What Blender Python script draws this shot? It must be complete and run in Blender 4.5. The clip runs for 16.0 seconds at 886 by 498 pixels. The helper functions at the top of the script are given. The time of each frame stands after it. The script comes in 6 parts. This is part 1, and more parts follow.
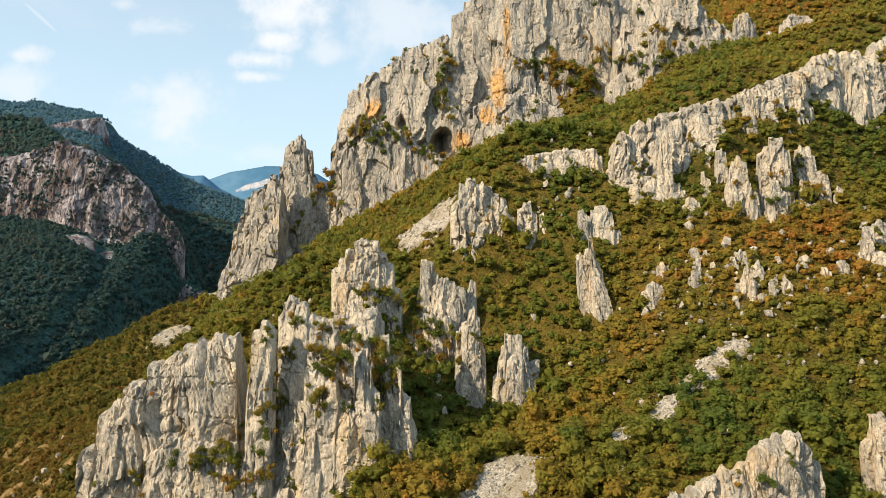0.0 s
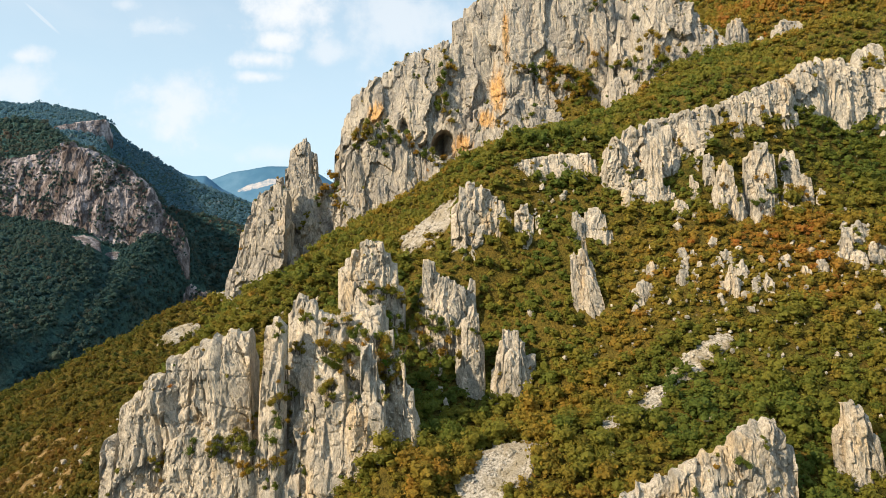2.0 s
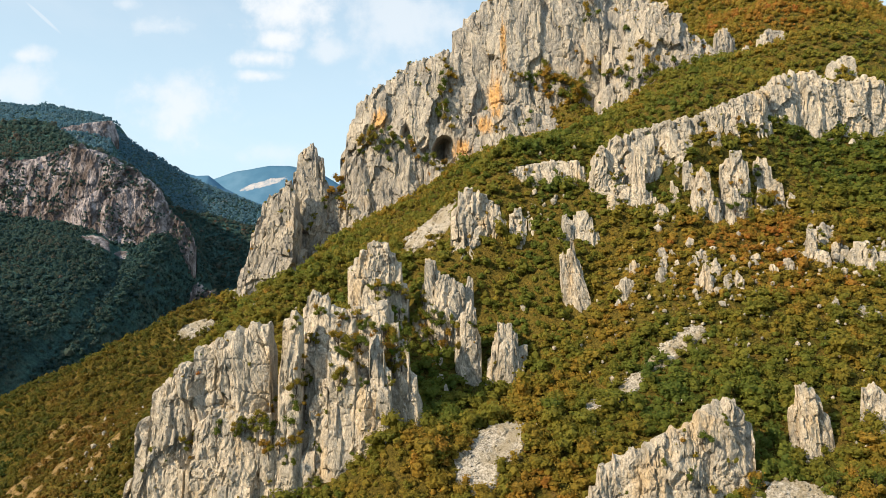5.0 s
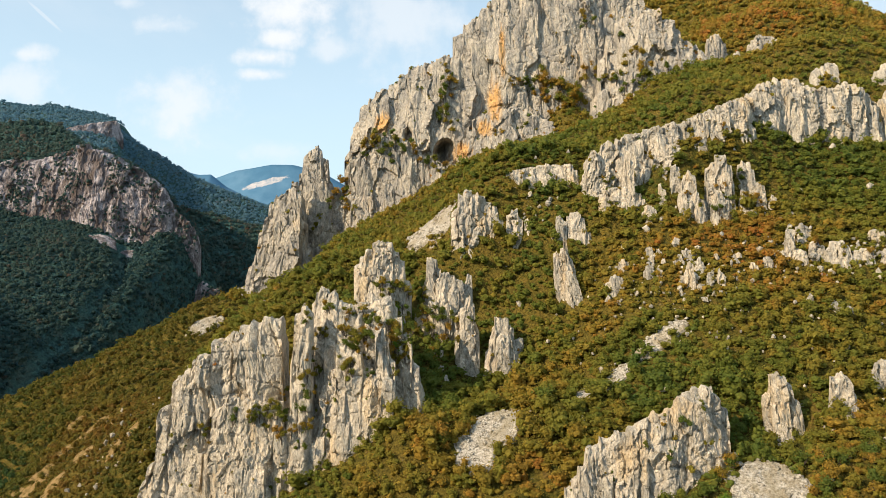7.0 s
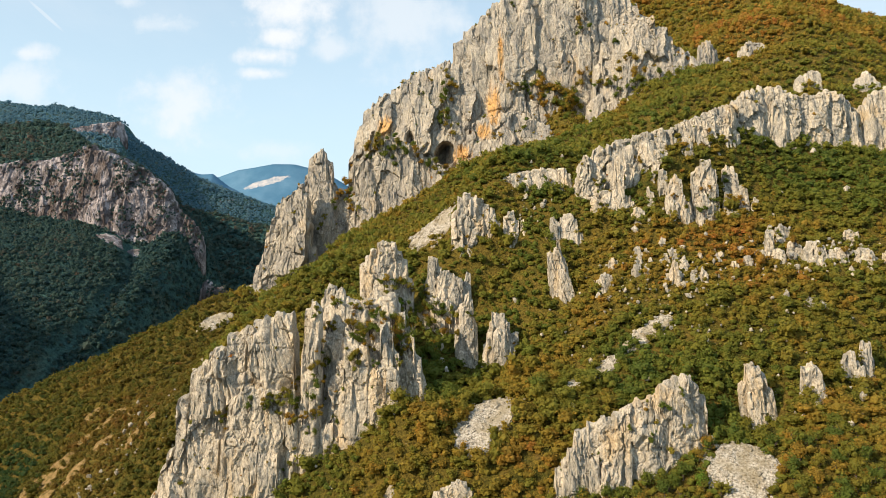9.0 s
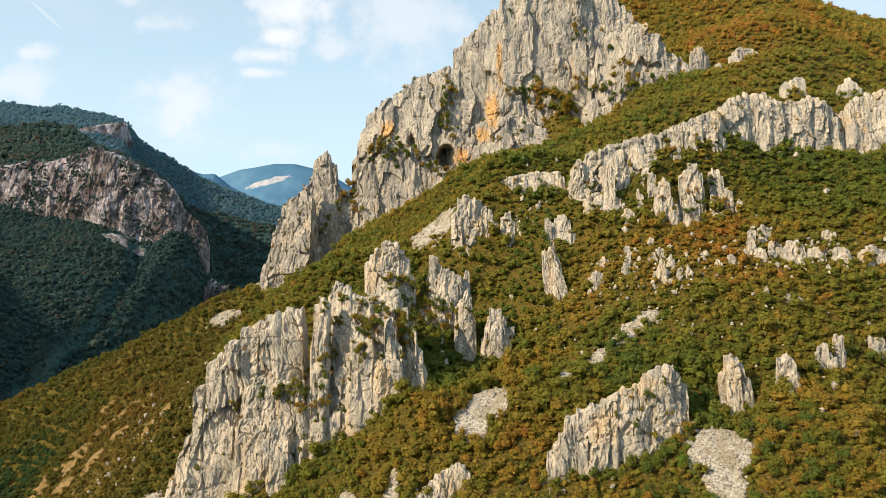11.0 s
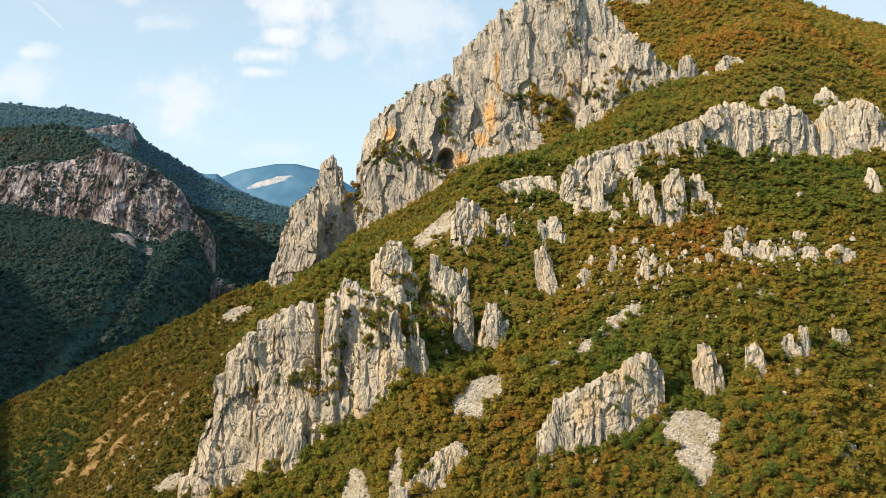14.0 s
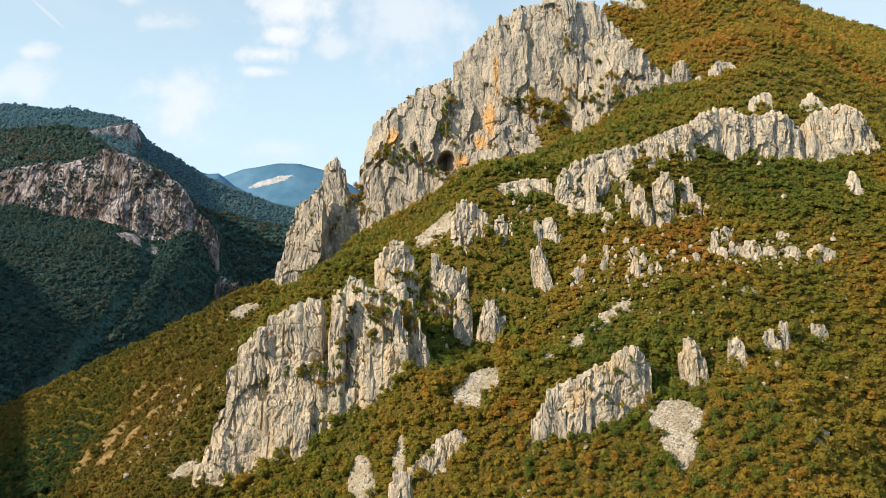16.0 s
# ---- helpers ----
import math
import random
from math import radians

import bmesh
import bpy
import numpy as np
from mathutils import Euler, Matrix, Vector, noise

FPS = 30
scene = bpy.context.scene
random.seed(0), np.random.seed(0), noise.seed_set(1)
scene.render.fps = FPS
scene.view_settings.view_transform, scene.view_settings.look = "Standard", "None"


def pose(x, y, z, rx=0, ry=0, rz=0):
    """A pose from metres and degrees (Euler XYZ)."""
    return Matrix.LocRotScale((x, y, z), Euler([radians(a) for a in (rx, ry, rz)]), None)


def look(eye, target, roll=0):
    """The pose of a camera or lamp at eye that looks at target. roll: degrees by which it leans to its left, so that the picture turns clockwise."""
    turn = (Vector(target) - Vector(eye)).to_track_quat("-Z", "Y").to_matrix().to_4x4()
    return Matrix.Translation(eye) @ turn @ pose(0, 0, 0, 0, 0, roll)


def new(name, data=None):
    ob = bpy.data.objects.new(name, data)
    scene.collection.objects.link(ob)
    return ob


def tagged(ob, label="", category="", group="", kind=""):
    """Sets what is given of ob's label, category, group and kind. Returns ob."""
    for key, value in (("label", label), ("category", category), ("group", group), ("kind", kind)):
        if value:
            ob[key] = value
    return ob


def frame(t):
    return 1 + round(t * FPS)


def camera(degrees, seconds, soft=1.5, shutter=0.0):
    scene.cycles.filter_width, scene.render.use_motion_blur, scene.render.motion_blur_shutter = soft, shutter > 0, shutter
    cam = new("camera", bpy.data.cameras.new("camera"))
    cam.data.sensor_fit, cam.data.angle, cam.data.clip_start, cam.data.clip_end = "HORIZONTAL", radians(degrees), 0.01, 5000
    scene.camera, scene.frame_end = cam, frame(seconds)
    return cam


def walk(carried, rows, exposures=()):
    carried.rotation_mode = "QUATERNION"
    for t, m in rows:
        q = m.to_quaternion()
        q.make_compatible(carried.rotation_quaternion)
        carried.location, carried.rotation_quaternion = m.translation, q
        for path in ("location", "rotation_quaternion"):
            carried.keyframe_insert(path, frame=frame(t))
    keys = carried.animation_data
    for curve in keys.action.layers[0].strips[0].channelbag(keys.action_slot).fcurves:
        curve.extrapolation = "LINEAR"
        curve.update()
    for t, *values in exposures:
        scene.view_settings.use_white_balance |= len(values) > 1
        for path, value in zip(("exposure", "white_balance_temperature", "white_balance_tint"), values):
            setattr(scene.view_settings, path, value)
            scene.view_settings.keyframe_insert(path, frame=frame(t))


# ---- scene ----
cam = camera(62.4, 16.0, soft=0.85)
METRES, EYE, TILT, LEAN, TURN = 120.0, 150.0, 0.0, 0.0, 0.0
ROWS = [
    (0.0, 0.0, 0.0, 0.0, 0.0, 0.0, -0.0),
    (0.5, 0.0002, -0.0212, 0.0003, 0.03, -0.01, 0.05),
    (1.0, 0.0003, -0.0444, 0.0008, 0.06, -0.02, 0.07),
    (1.5, 0.0007, -0.0691, 0.0013, 0.08, -0.03, 0.1),
    (2.0, 0.0013, -0.0954, 0.002, 0.11, -0.04, 0.13),
    (2.5, 0.0017, -0.1226, 0.0027, 0.12, -0.06, 0.15),
    (3.0, 0.0022, -0.151, 0.0035, 0.13, -0.08, 0.17),
    (3.5, 0.0028, -0.1803, 0.0042, 0.15, -0.1, 0.19),
    (4.0, 0.0032, -0.2104, 0.005, 0.17, -0.11, 0.2),
    (6.5, 0.0068, -0.3671, 0.0087, 0.3, -0.23, 0.24),
    (7.0, 0.0072, -0.3994, 0.0094, 0.32, -0.26, 0.24),
    (7.5, 0.0078, -0.4316, 0.0096, 0.33, -0.27, 0.24),
    (8.0, 0.0085, -0.4713, 0.0101, 0.36, -0.3, 0.24),
    (8.5, 0.0089, -0.5039, 0.0104, 0.38, -0.32, 0.25),
    (9.0, 0.0098, -0.5365, 0.0107, 0.4, -0.33, 0.25),
    (11.5, 0.0122, -0.7018, 0.0113, 0.46, -0.38, 0.27),
    (12.0, 0.0129, -0.7345, 0.0114, 0.47, -0.38, 0.27),
    (12.5, 0.0135, -0.7673, 0.0115, 0.47, -0.39, 0.27),
    (13.0, 0.0143, -0.8005, 0.0115, 0.49, -0.4, 0.27),
    (13.5, 0.015, -0.8336, 0.0114, 0.5, -0.41, 0.26),
    (14.0, 0.0156, -0.8668, 0.0116, 0.51, -0.42, 0.27),
    (14.5, 0.0163, -0.9, 0.0118, 0.51, -0.44, 0.26),
    (15.0, 0.0168, -0.9332, 0.012, 0.53, -0.45, 0.25),
    (15.5, 0.0174, -0.9665, 0.0123, 0.54, -0.46, 0.24),
    (16.0, 0.0176, -0.9997, 0.0129, 0.56, -0.47, 0.24),
]
walk(cam, [(t, pose(0, 0, EYE, TILT, LEAN, TURN) @ pose(METRES * x, METRES * y, METRES * z, 90 + pitch, roll, yaw)) for t, x, y, z, yaw, pitch, roll in ROWS])

# ---- light ----
SUN = Vector((-0.72, -0.46, 0.53)).normalized()
world = bpy.data.worlds.new("sky")
scene.world = world
world.use_nodes = True


def make_sky():
    nt = world.node_tree
    nt.nodes.clear()
    n, ln = nt.nodes.new, nt.links.new
    sky = n("ShaderNodeTexSky")
    sky.sky_type, sky.sun_disc = "NISHITA", False
    sky.sun_elevation = math.asin(SUN.z)
    sky.sun_rotation = math.atan2(SUN.x, SUN.y)
    sky.altitude, sky.air_density, sky.dust_density, sky.ozone_density = 300, 1.0, 1.6, 1.0
    geo = n("ShaderNodeTexCoord")
    # clouds lie on a flat layer: direction divided by its height
    sep = n("ShaderNodeSeparateXYZ")
    ln(geo.outputs["Generated"], sep.inputs[0])
    up = n("ShaderNodeMath"); up.operation = "MAXIMUM"; up.inputs[1].default_value = 0.03
    ln(sep.outputs["Z"], up.inputs[0])
    lift = n("ShaderNodeMath"); lift.operation = "ADD"; lift.inputs[1].default_value = 0.12
    ln(up.outputs[0], lift.inputs[0])
    div = n("ShaderNodeVectorMath"); div.operation = "DIVIDE"
    comb = n("ShaderNodeCombineXYZ")
    for k in range(3):
        ln(lift.outputs[0], comb.inputs[k])
    ln(geo.outputs["Generated"], div.inputs[0])
    ln(comb.outputs[0], div.inputs[1])

    def layer(scale, detail, rough, lo, hi, offset, stretch):
        mp = n("ShaderNodeMapping")
        mp.inputs["Location"].default_value = offset
        mp.inputs["Scale"].default_value = stretch
        ln(div.outputs[0], mp.inputs[0])
        tx = n("ShaderNodeTexNoise")
        tx.inputs["Scale"].default_value, tx.inputs["Detail"].default_value, tx.inputs["Roughness"].default_value = scale, detail, rough
        ln(mp.outputs[0], tx.inputs["Vector"])
        rp = n("ShaderNodeMapRange"); rp.interpolation_type = "SMOOTHSTEP"
        rp.inputs["From Min"].default_value, rp.inputs["From Max"].default_value = lo, hi
        ln(tx.outputs["Fac"], rp.inputs["Value"])
        return rp.outputs[0]
    veil = layer(0.8, 6, 0.55, 0.42, 0.80, (7.0, 2.0, 0), (1, 0.6, 1))
    soft = n("ShaderNodeMath"); soft.operation = "MULTIPLY"; soft.inputs[1].default_value = 0.6
    ln(veil, soft.inputs[0])
    cover = soft.outputs[0]
    # fair-weather puffs: where they stand in the sky (sideways and up, over distance), how wide and how tall
    ratio = n("ShaderNodeVectorMath"); ratio.operation = "DIVIDE"
    ahead = n("ShaderNodeCombineXYZ")
    for k in range(3):
        ln(sep.outputs["Y"], ahead.inputs[k])
    ln(geo.outputs["Generated"], ratio.inputs[0]); ln(ahead.outputs[0], ratio.inputs[1])
    wob = n("ShaderNodeTexNoise")
    wob.inputs["Scale"].default_value, wob.inputs["Detail"].default_value, wob.inputs["Roughness"].default_value = 17, 8, 0.6
    ln(ratio.outputs[0], wob.inputs["Vector"])
    for u, v, wide, tall, thick in ((-0.215, 0.325, 0.085, 0.055, 1.0), (-0.228, 0.287, 0.05, 0.022, 1.0), (-0.25, 0.258, 0.046, 0.016, 1.0),
                                    (-0.256, 0.236, 0.038, 0.011, 0.9), (-0.362, 0.196, 0.08, 0.062, 0.75), (-0.385, 0.303, 0.05, 0.018, 0.6),
                                    (-0.575, 0.265, 0.045, 0.016, 0.8), (-0.60, 0.225, 0.085, 0.05, 0.6), (-0.06, 0.30, 0.11, 0.085, 0.6),
                                    (-0.145, 0.27, 0.05, 0.022, 0.6), (-0.24, 0.13, 0.07, 0.02, 0.4), (-0.44, 0.335, 0.03, 0.012, 0.5)):
        away = n("ShaderNodeVectorMath"); away.operation = "SUBTRACT"
        away.inputs[1].default_value = (u, 1, v)
        ln(ratio.outputs[0], away.inputs[0])
        size = n("ShaderNodeVectorMath"); size.operation = "DIVIDE"
        size.inputs[1].default_value = (wide, 1, tall)
        ln(away.outputs[0], size.inputs[0])
        far = n("ShaderNodeVectorMath"); far.operation = "LENGTH"
        ln(size.outputs[0], far.inputs[0])
        rag = n("ShaderNodeMath"); rag.operation = "MULTIPLY_ADD"
        rag.inputs[1].default_value = 2.6
        ln(wob.outputs["Fac"], rag.inputs[0]); ln(far.outputs["Value"], rag.inputs[2])
        fac = n("ShaderNodeMapRange"); fac.interpolation_type = "SMOOTHSTEP"
        for key, val in (("From Min", 2.35), ("From Max", 1.35), ("To Min", 0.0), ("To Max", thick)):
            fac.inputs[key].default_value = val
        ln(rag.outputs[0], fac.inputs["Value"])
        top = n("ShaderNodeMath"); top.operation = "MAXIMUM"
        ln(cover, top.inputs[0]); ln(fac.outputs[0], top.inputs[1])
        cover = top.outputs[0]
    # one thin vapour trail
    tm = n("ShaderNodeMapping"); tm.vector_type = "TEXTURE"
    tm.inputs["Location"].default_value = (-0.551, 1, 0.3176)
    tm.inputs["Rotation"].default_value = (0, radians(42.3), 0)
    tm.inputs["Scale"].default_value = (0.042, 1, 0.0034)
    ln(ratio.outputs[0], tm.inputs[0])
    tl = n("ShaderNodeVectorMath"); tl.operation = "LENGTH"
    ln(tm.outputs[0], tl.inputs[0])
    tf = n("ShaderNodeMapRange"); tf.interpolation_type = "SMOOTHSTEP"
    for key, val in (("From Min", 1.0), ("From Max", 0.4), ("To Min", 0.0), ("To Max", 0.4)):
        tf.inputs[key].default_value = val
    ln(tl.outputs["Value"], tf.inputs["Value"])
    tx = n("ShaderNodeMath"); tx.operation = "MAXIMUM"
    ln(cover, tx.inputs[0]); ln(tf.outputs[0], tx.inputs[1])
    cover = tx.outputs[0]
    # a pale hazy rim above the horizon
    rim = n("ShaderNodeMapRange"); rim.interpolation_type = "SMOOTHSTEP"
    rim.inputs["From Min"].default_value, rim.inputs["From Max"].default_value = 0.0, 0.42
    rim.inputs["To Min"].default_value, rim.inputs["To Max"].default_value = 0.9, 0.50
    ln(sep.outputs["Z"], rim.inputs["Value"])
    mx0 = n("ShaderNodeMixRGB")
    mx0.inputs[2].default_value = (4.45, 5.8, 6.6, 1)
    ln(rim.outputs[0], mx0.inputs[0]); ln(sky.outputs[0], mx0.inputs[1])
    mx = n("ShaderNodeMixRGB")
    mx.inputs[2].default_value = (5.8, 6.0, 6.2, 1)
    ln(cover, mx.inputs[0]); ln(mx0.outputs[0], mx.inputs[1])
    bg = n("ShaderNodeBackground")
    bg.inputs["Strength"].default_value = SKY
    ln(mx.outputs[0], bg.inputs["Color"])
    out = n("ShaderNodeOutputWorld")
    ln(bg.outputs[0], out.inputs[0])


SKY = 0.123
make_sky()
sun_data = bpy.data.lights.new("sun", "SUN")
sun_data.energy, sun_data.angle, sun_data.color = 4.9, radians(0.6), (1.0, 0.80, 0.56)
sun = new("sun", sun_data)
sun.matrix_world = look(SUN * 500, (0, 0, 0))
scene.view_settings.exposure = 0.43


# ---- noise and mesh helpers ----
from mathutils.bvhtree import BVHTree

rng = np.random.default_rng(7)
PERM = np.tile(rng.permutation(512), 3)
GRAD = rng.normal(size=(512, 3))
GRAD /= np.linalg.norm(GRAD, axis=1)[:, None]


def pn(x, y, z):
    """Gradient noise, about -1 to 1."""
    x, y, z = np.broadcast_arrays(np.asarray(x, float), y, z)
    xi, yi, zi = np.floor(x).astype(int), np.floor(y).astype(int), np.floor(z).astype(int)
    fx, fy, fz = x - xi, y - yi, z - zi
    u, v, w = (f * f * f * (f * (f * 6 - 15) + 10) for f in (fx, fy, fz))
    total = 0
    for a in (0, 1):
        for b in (0, 1):
            for c in (0, 1):
                g = GRAD[PERM[PERM[PERM[(xi + a) & 511] + ((yi + b) & 511)] + ((zi + c) & 511)]]
                d = g[..., 0] * (fx - a) + g[..., 1] * (fy - b) + g[..., 2] * (fz - c)
                total = total + d * (u if a else 1 - u) * (v if b else 1 - v) * (w if c else 1 - w)
    return total * 1.6


def fbm(x, y, z, octaves=4):
    s, a = 0, 1.0
    for k in range(octaves):
        s = s + a * pn(x * 2 ** k + 17 * k, y * 2 ** k, z * 2 ** k)
        a *= 0.5
    return s / 1.6


def smin(a, b, k):
    h = np.clip(0.5 + 0.5 * (b - a) / k, 0, 1)
    return b * (1 - h) + a * h - k * h * (1 - h)


def smax(a, b, k):
    return -smin(-a, -b, k)


def step(a, b, x):
    t = np.clip((x - a) / (b - a), 0, 1)
    return t * t * (3 - 2 * t)


def cells(u, v, seed):
    """The nearest of scattered points: three random numbers of its own, the way to it, and how near the next one is."""
    u, v = np.broadcast_arrays(np.asarray(u, float), v)
    iu, iv = np.floor(u).astype(int), np.floor(v).astype(int)
    k = int(seed * 13) % 400
    best = np.full(u.shape, 9.0)
    second = np.full(u.shape, 9.0)
    num, du, dv = np.zeros(u.shape, int), np.zeros(u.shape), np.zeros(u.shape)
    for a in (-1, 0, 1):
        for b in (-1, 0, 1):
            h = PERM[PERM[(iu + a + k) & 511] + ((iv + b) & 511)]
            x = iu + a + 0.5 + 0.42 * GRAD[h, 0] - u
            y = iv + b + 0.5 + 0.42 * GRAD[h, 1] - v
            d = x * x + y * y
            near = d < best
            second = np.where(near, best, np.minimum(second, d))
            best = np.where(near, d, best)
            num, du, dv = np.where(near, h, num), np.where(near, x, du), np.where(near, y, dv)
    r = [PERM[num + j] / 512.0 - 0.5 for j in (1, 2, 3)]
    return r, du, dv, np.sqrt(second) - np.sqrt(best)


def mesh_of(name, verts, faces, mats, smooth=True, index=None):
    """A mesh from arrays: verts (n, 3), faces (m, 3 or 4)."""
    me = bpy.data.meshes.new(name)
    verts, faces = np.asarray(verts, np.float32), np.asarray(faces, np.int32)
    me.vertices.add(len(verts))
    me.vertices.foreach_set("co", verts.ravel())
    me.loops.add(faces.size)
    me.loops.foreach_set("vertex_index", faces.ravel())
    me.polygons.add(len(faces))
    me.polygons.foreach_set("loop_start", np.arange(0, faces.size, faces.shape[1], dtype=np.int32))
    me.polygons.foreach_set("use_smooth", np.full(len(faces), smooth))
    if index is not None:
        me.polygons.foreach_set("material_index", np.asarray(index, np.int32))
    for m in (mats if isinstance(mats, (list, tuple)) else [mats]):
        me.materials.append(m)
    me.update(calc_edges=True)
    return me


def grid_faces(nu, nv):
    i = np.arange(nu - 1)[:, None] * nv + np.arange(nv - 1)[None]
    return np.stack([i, i + nv, i + nv + 1, i + 1], -1).reshape(-1, 4)


# ---- materials ----
def shader(name, rough=0.9, spec=0.2):
    m = bpy.data.materials.new(name)
    m.use_nodes = True
    b = m.node_tree.nodes["Principled BSDF"]
    b.inputs["Roughness"].default_value = rough
    b.inputs["Specular IOR Level"].default_value = spec
    return m, m.node_tree, b


def tex(nt, scale, detail=5, rough=0.55, stretch=(1, 1, 1), kind="ShaderNodeTexNoise", shift=(0, 0, 0)):
    """Noise over world places."""
    geo = nt.nodes.new("ShaderNodeNewGeometry")
    mp = nt.nodes.new("ShaderNodeMapping")
    mp.inputs["Scale"].default_value = stretch
    mp.inputs["Location"].default_value = shift
    nt.links.new(geo.outputs["Position"], mp.inputs[0])
    t = nt.nodes.new(kind)
    t.inputs["Scale"].default_value = scale
    if kind == "ShaderNodeTexNoise":
        t.inputs["Detail"].default_value, t.inputs["Roughness"].default_value = detail, rough
    nt.links.new(mp.outputs[0], t.inputs["Vector"])
    return t.outputs["Fac"] if kind == "ShaderNodeTexNoise" else t.outputs["Distance"]


def ramp(nt, fac, stops):
    r = nt.nodes.new("ShaderNodeValToRGB")
    e = r.color_ramp.elements
    while len(e) < len(stops):
        e.new(0.5)
    for k, (p, c) in enumerate(stops):
        e[k].position, e[k].color = p, (*c, 1) if len(c) == 3 else c
    nt.links.new(fac, r.inputs[0])
    return r.outputs["Color"]


def span(nt, fac, a, b, c=0.0, d=1.0):
    r = nt.nodes.new("ShaderNodeMapRange")
    r.interpolation_type = "SMOOTHSTEP"
    for key, v in (("From Min", a), ("From Max", b), ("To Min", c), ("To Max", d)):
        r.inputs[key].default_value = v
    nt.links.new(fac, r.inputs["Value"])
    return r.outputs[0]


def mix(nt, fac, a, b, mode="MIX"):
    m = nt.nodes.new("ShaderNodeMixRGB")
    m.blend_type = mode
    for k, v in enumerate((fac, a, b)):
        if hasattr(v, "default_value") and not isinstance(v, (int, float, tuple)):
            nt.links.new(v, m.inputs[k])
        else:
            m.inputs[k].default_value = v if k == 0 else (*v, 1)
    return m.outputs[0]


def bump(nt, b, height, strength, distance):
    n = nt.nodes.new("ShaderNodeBump")
    n.inputs["Strength"].default_value, n.inputs["Distance"].default_value = strength, distance
    nt.links.new(height, n.inputs["Height"])
    nt.links.new(n.outputs[0], b.inputs["Normal"])


def cracks(nt, scale, stretch, wander, shift=(0, 0, 0)):
    """Distance to the nearest of a net of cracks."""
    geo = nt.nodes.new("ShaderNodeNewGeometry")
    nz = nt.nodes.new("ShaderNodeTexNoise")
    nz.inputs["Scale"].default_value, nz.inputs["Detail"].default_value = 0.4 * scale / 0.35, 4
    nt.links.new(geo.outputs["Position"], nz.inputs["Vector"])
    off = nt.nodes.new("ShaderNodeVectorMath"); off.operation = "MULTIPLY_ADD"
    off.inputs[1].default_value = (wander, wander, wander)
    nt.links.new(nz.outputs["Color"], off.inputs[0]); nt.links.new(geo.outputs["Position"], off.inputs[2])
    mp = nt.nodes.new("ShaderNodeMapping")
    mp.inputs["Scale"].default_value, mp.inputs["Location"].default_value = stretch, shift
    nt.links.new(off.outputs[0], mp.inputs[0])
    v = nt.nodes.new("ShaderNodeTexVoronoi")
    v.feature = "DISTANCE_TO_EDGE"
    v.inputs["Scale"].default_value = scale
    nt.links.new(mp.outputs[0], v.inputs["Vector"])
    return v.outputs["Distance"]


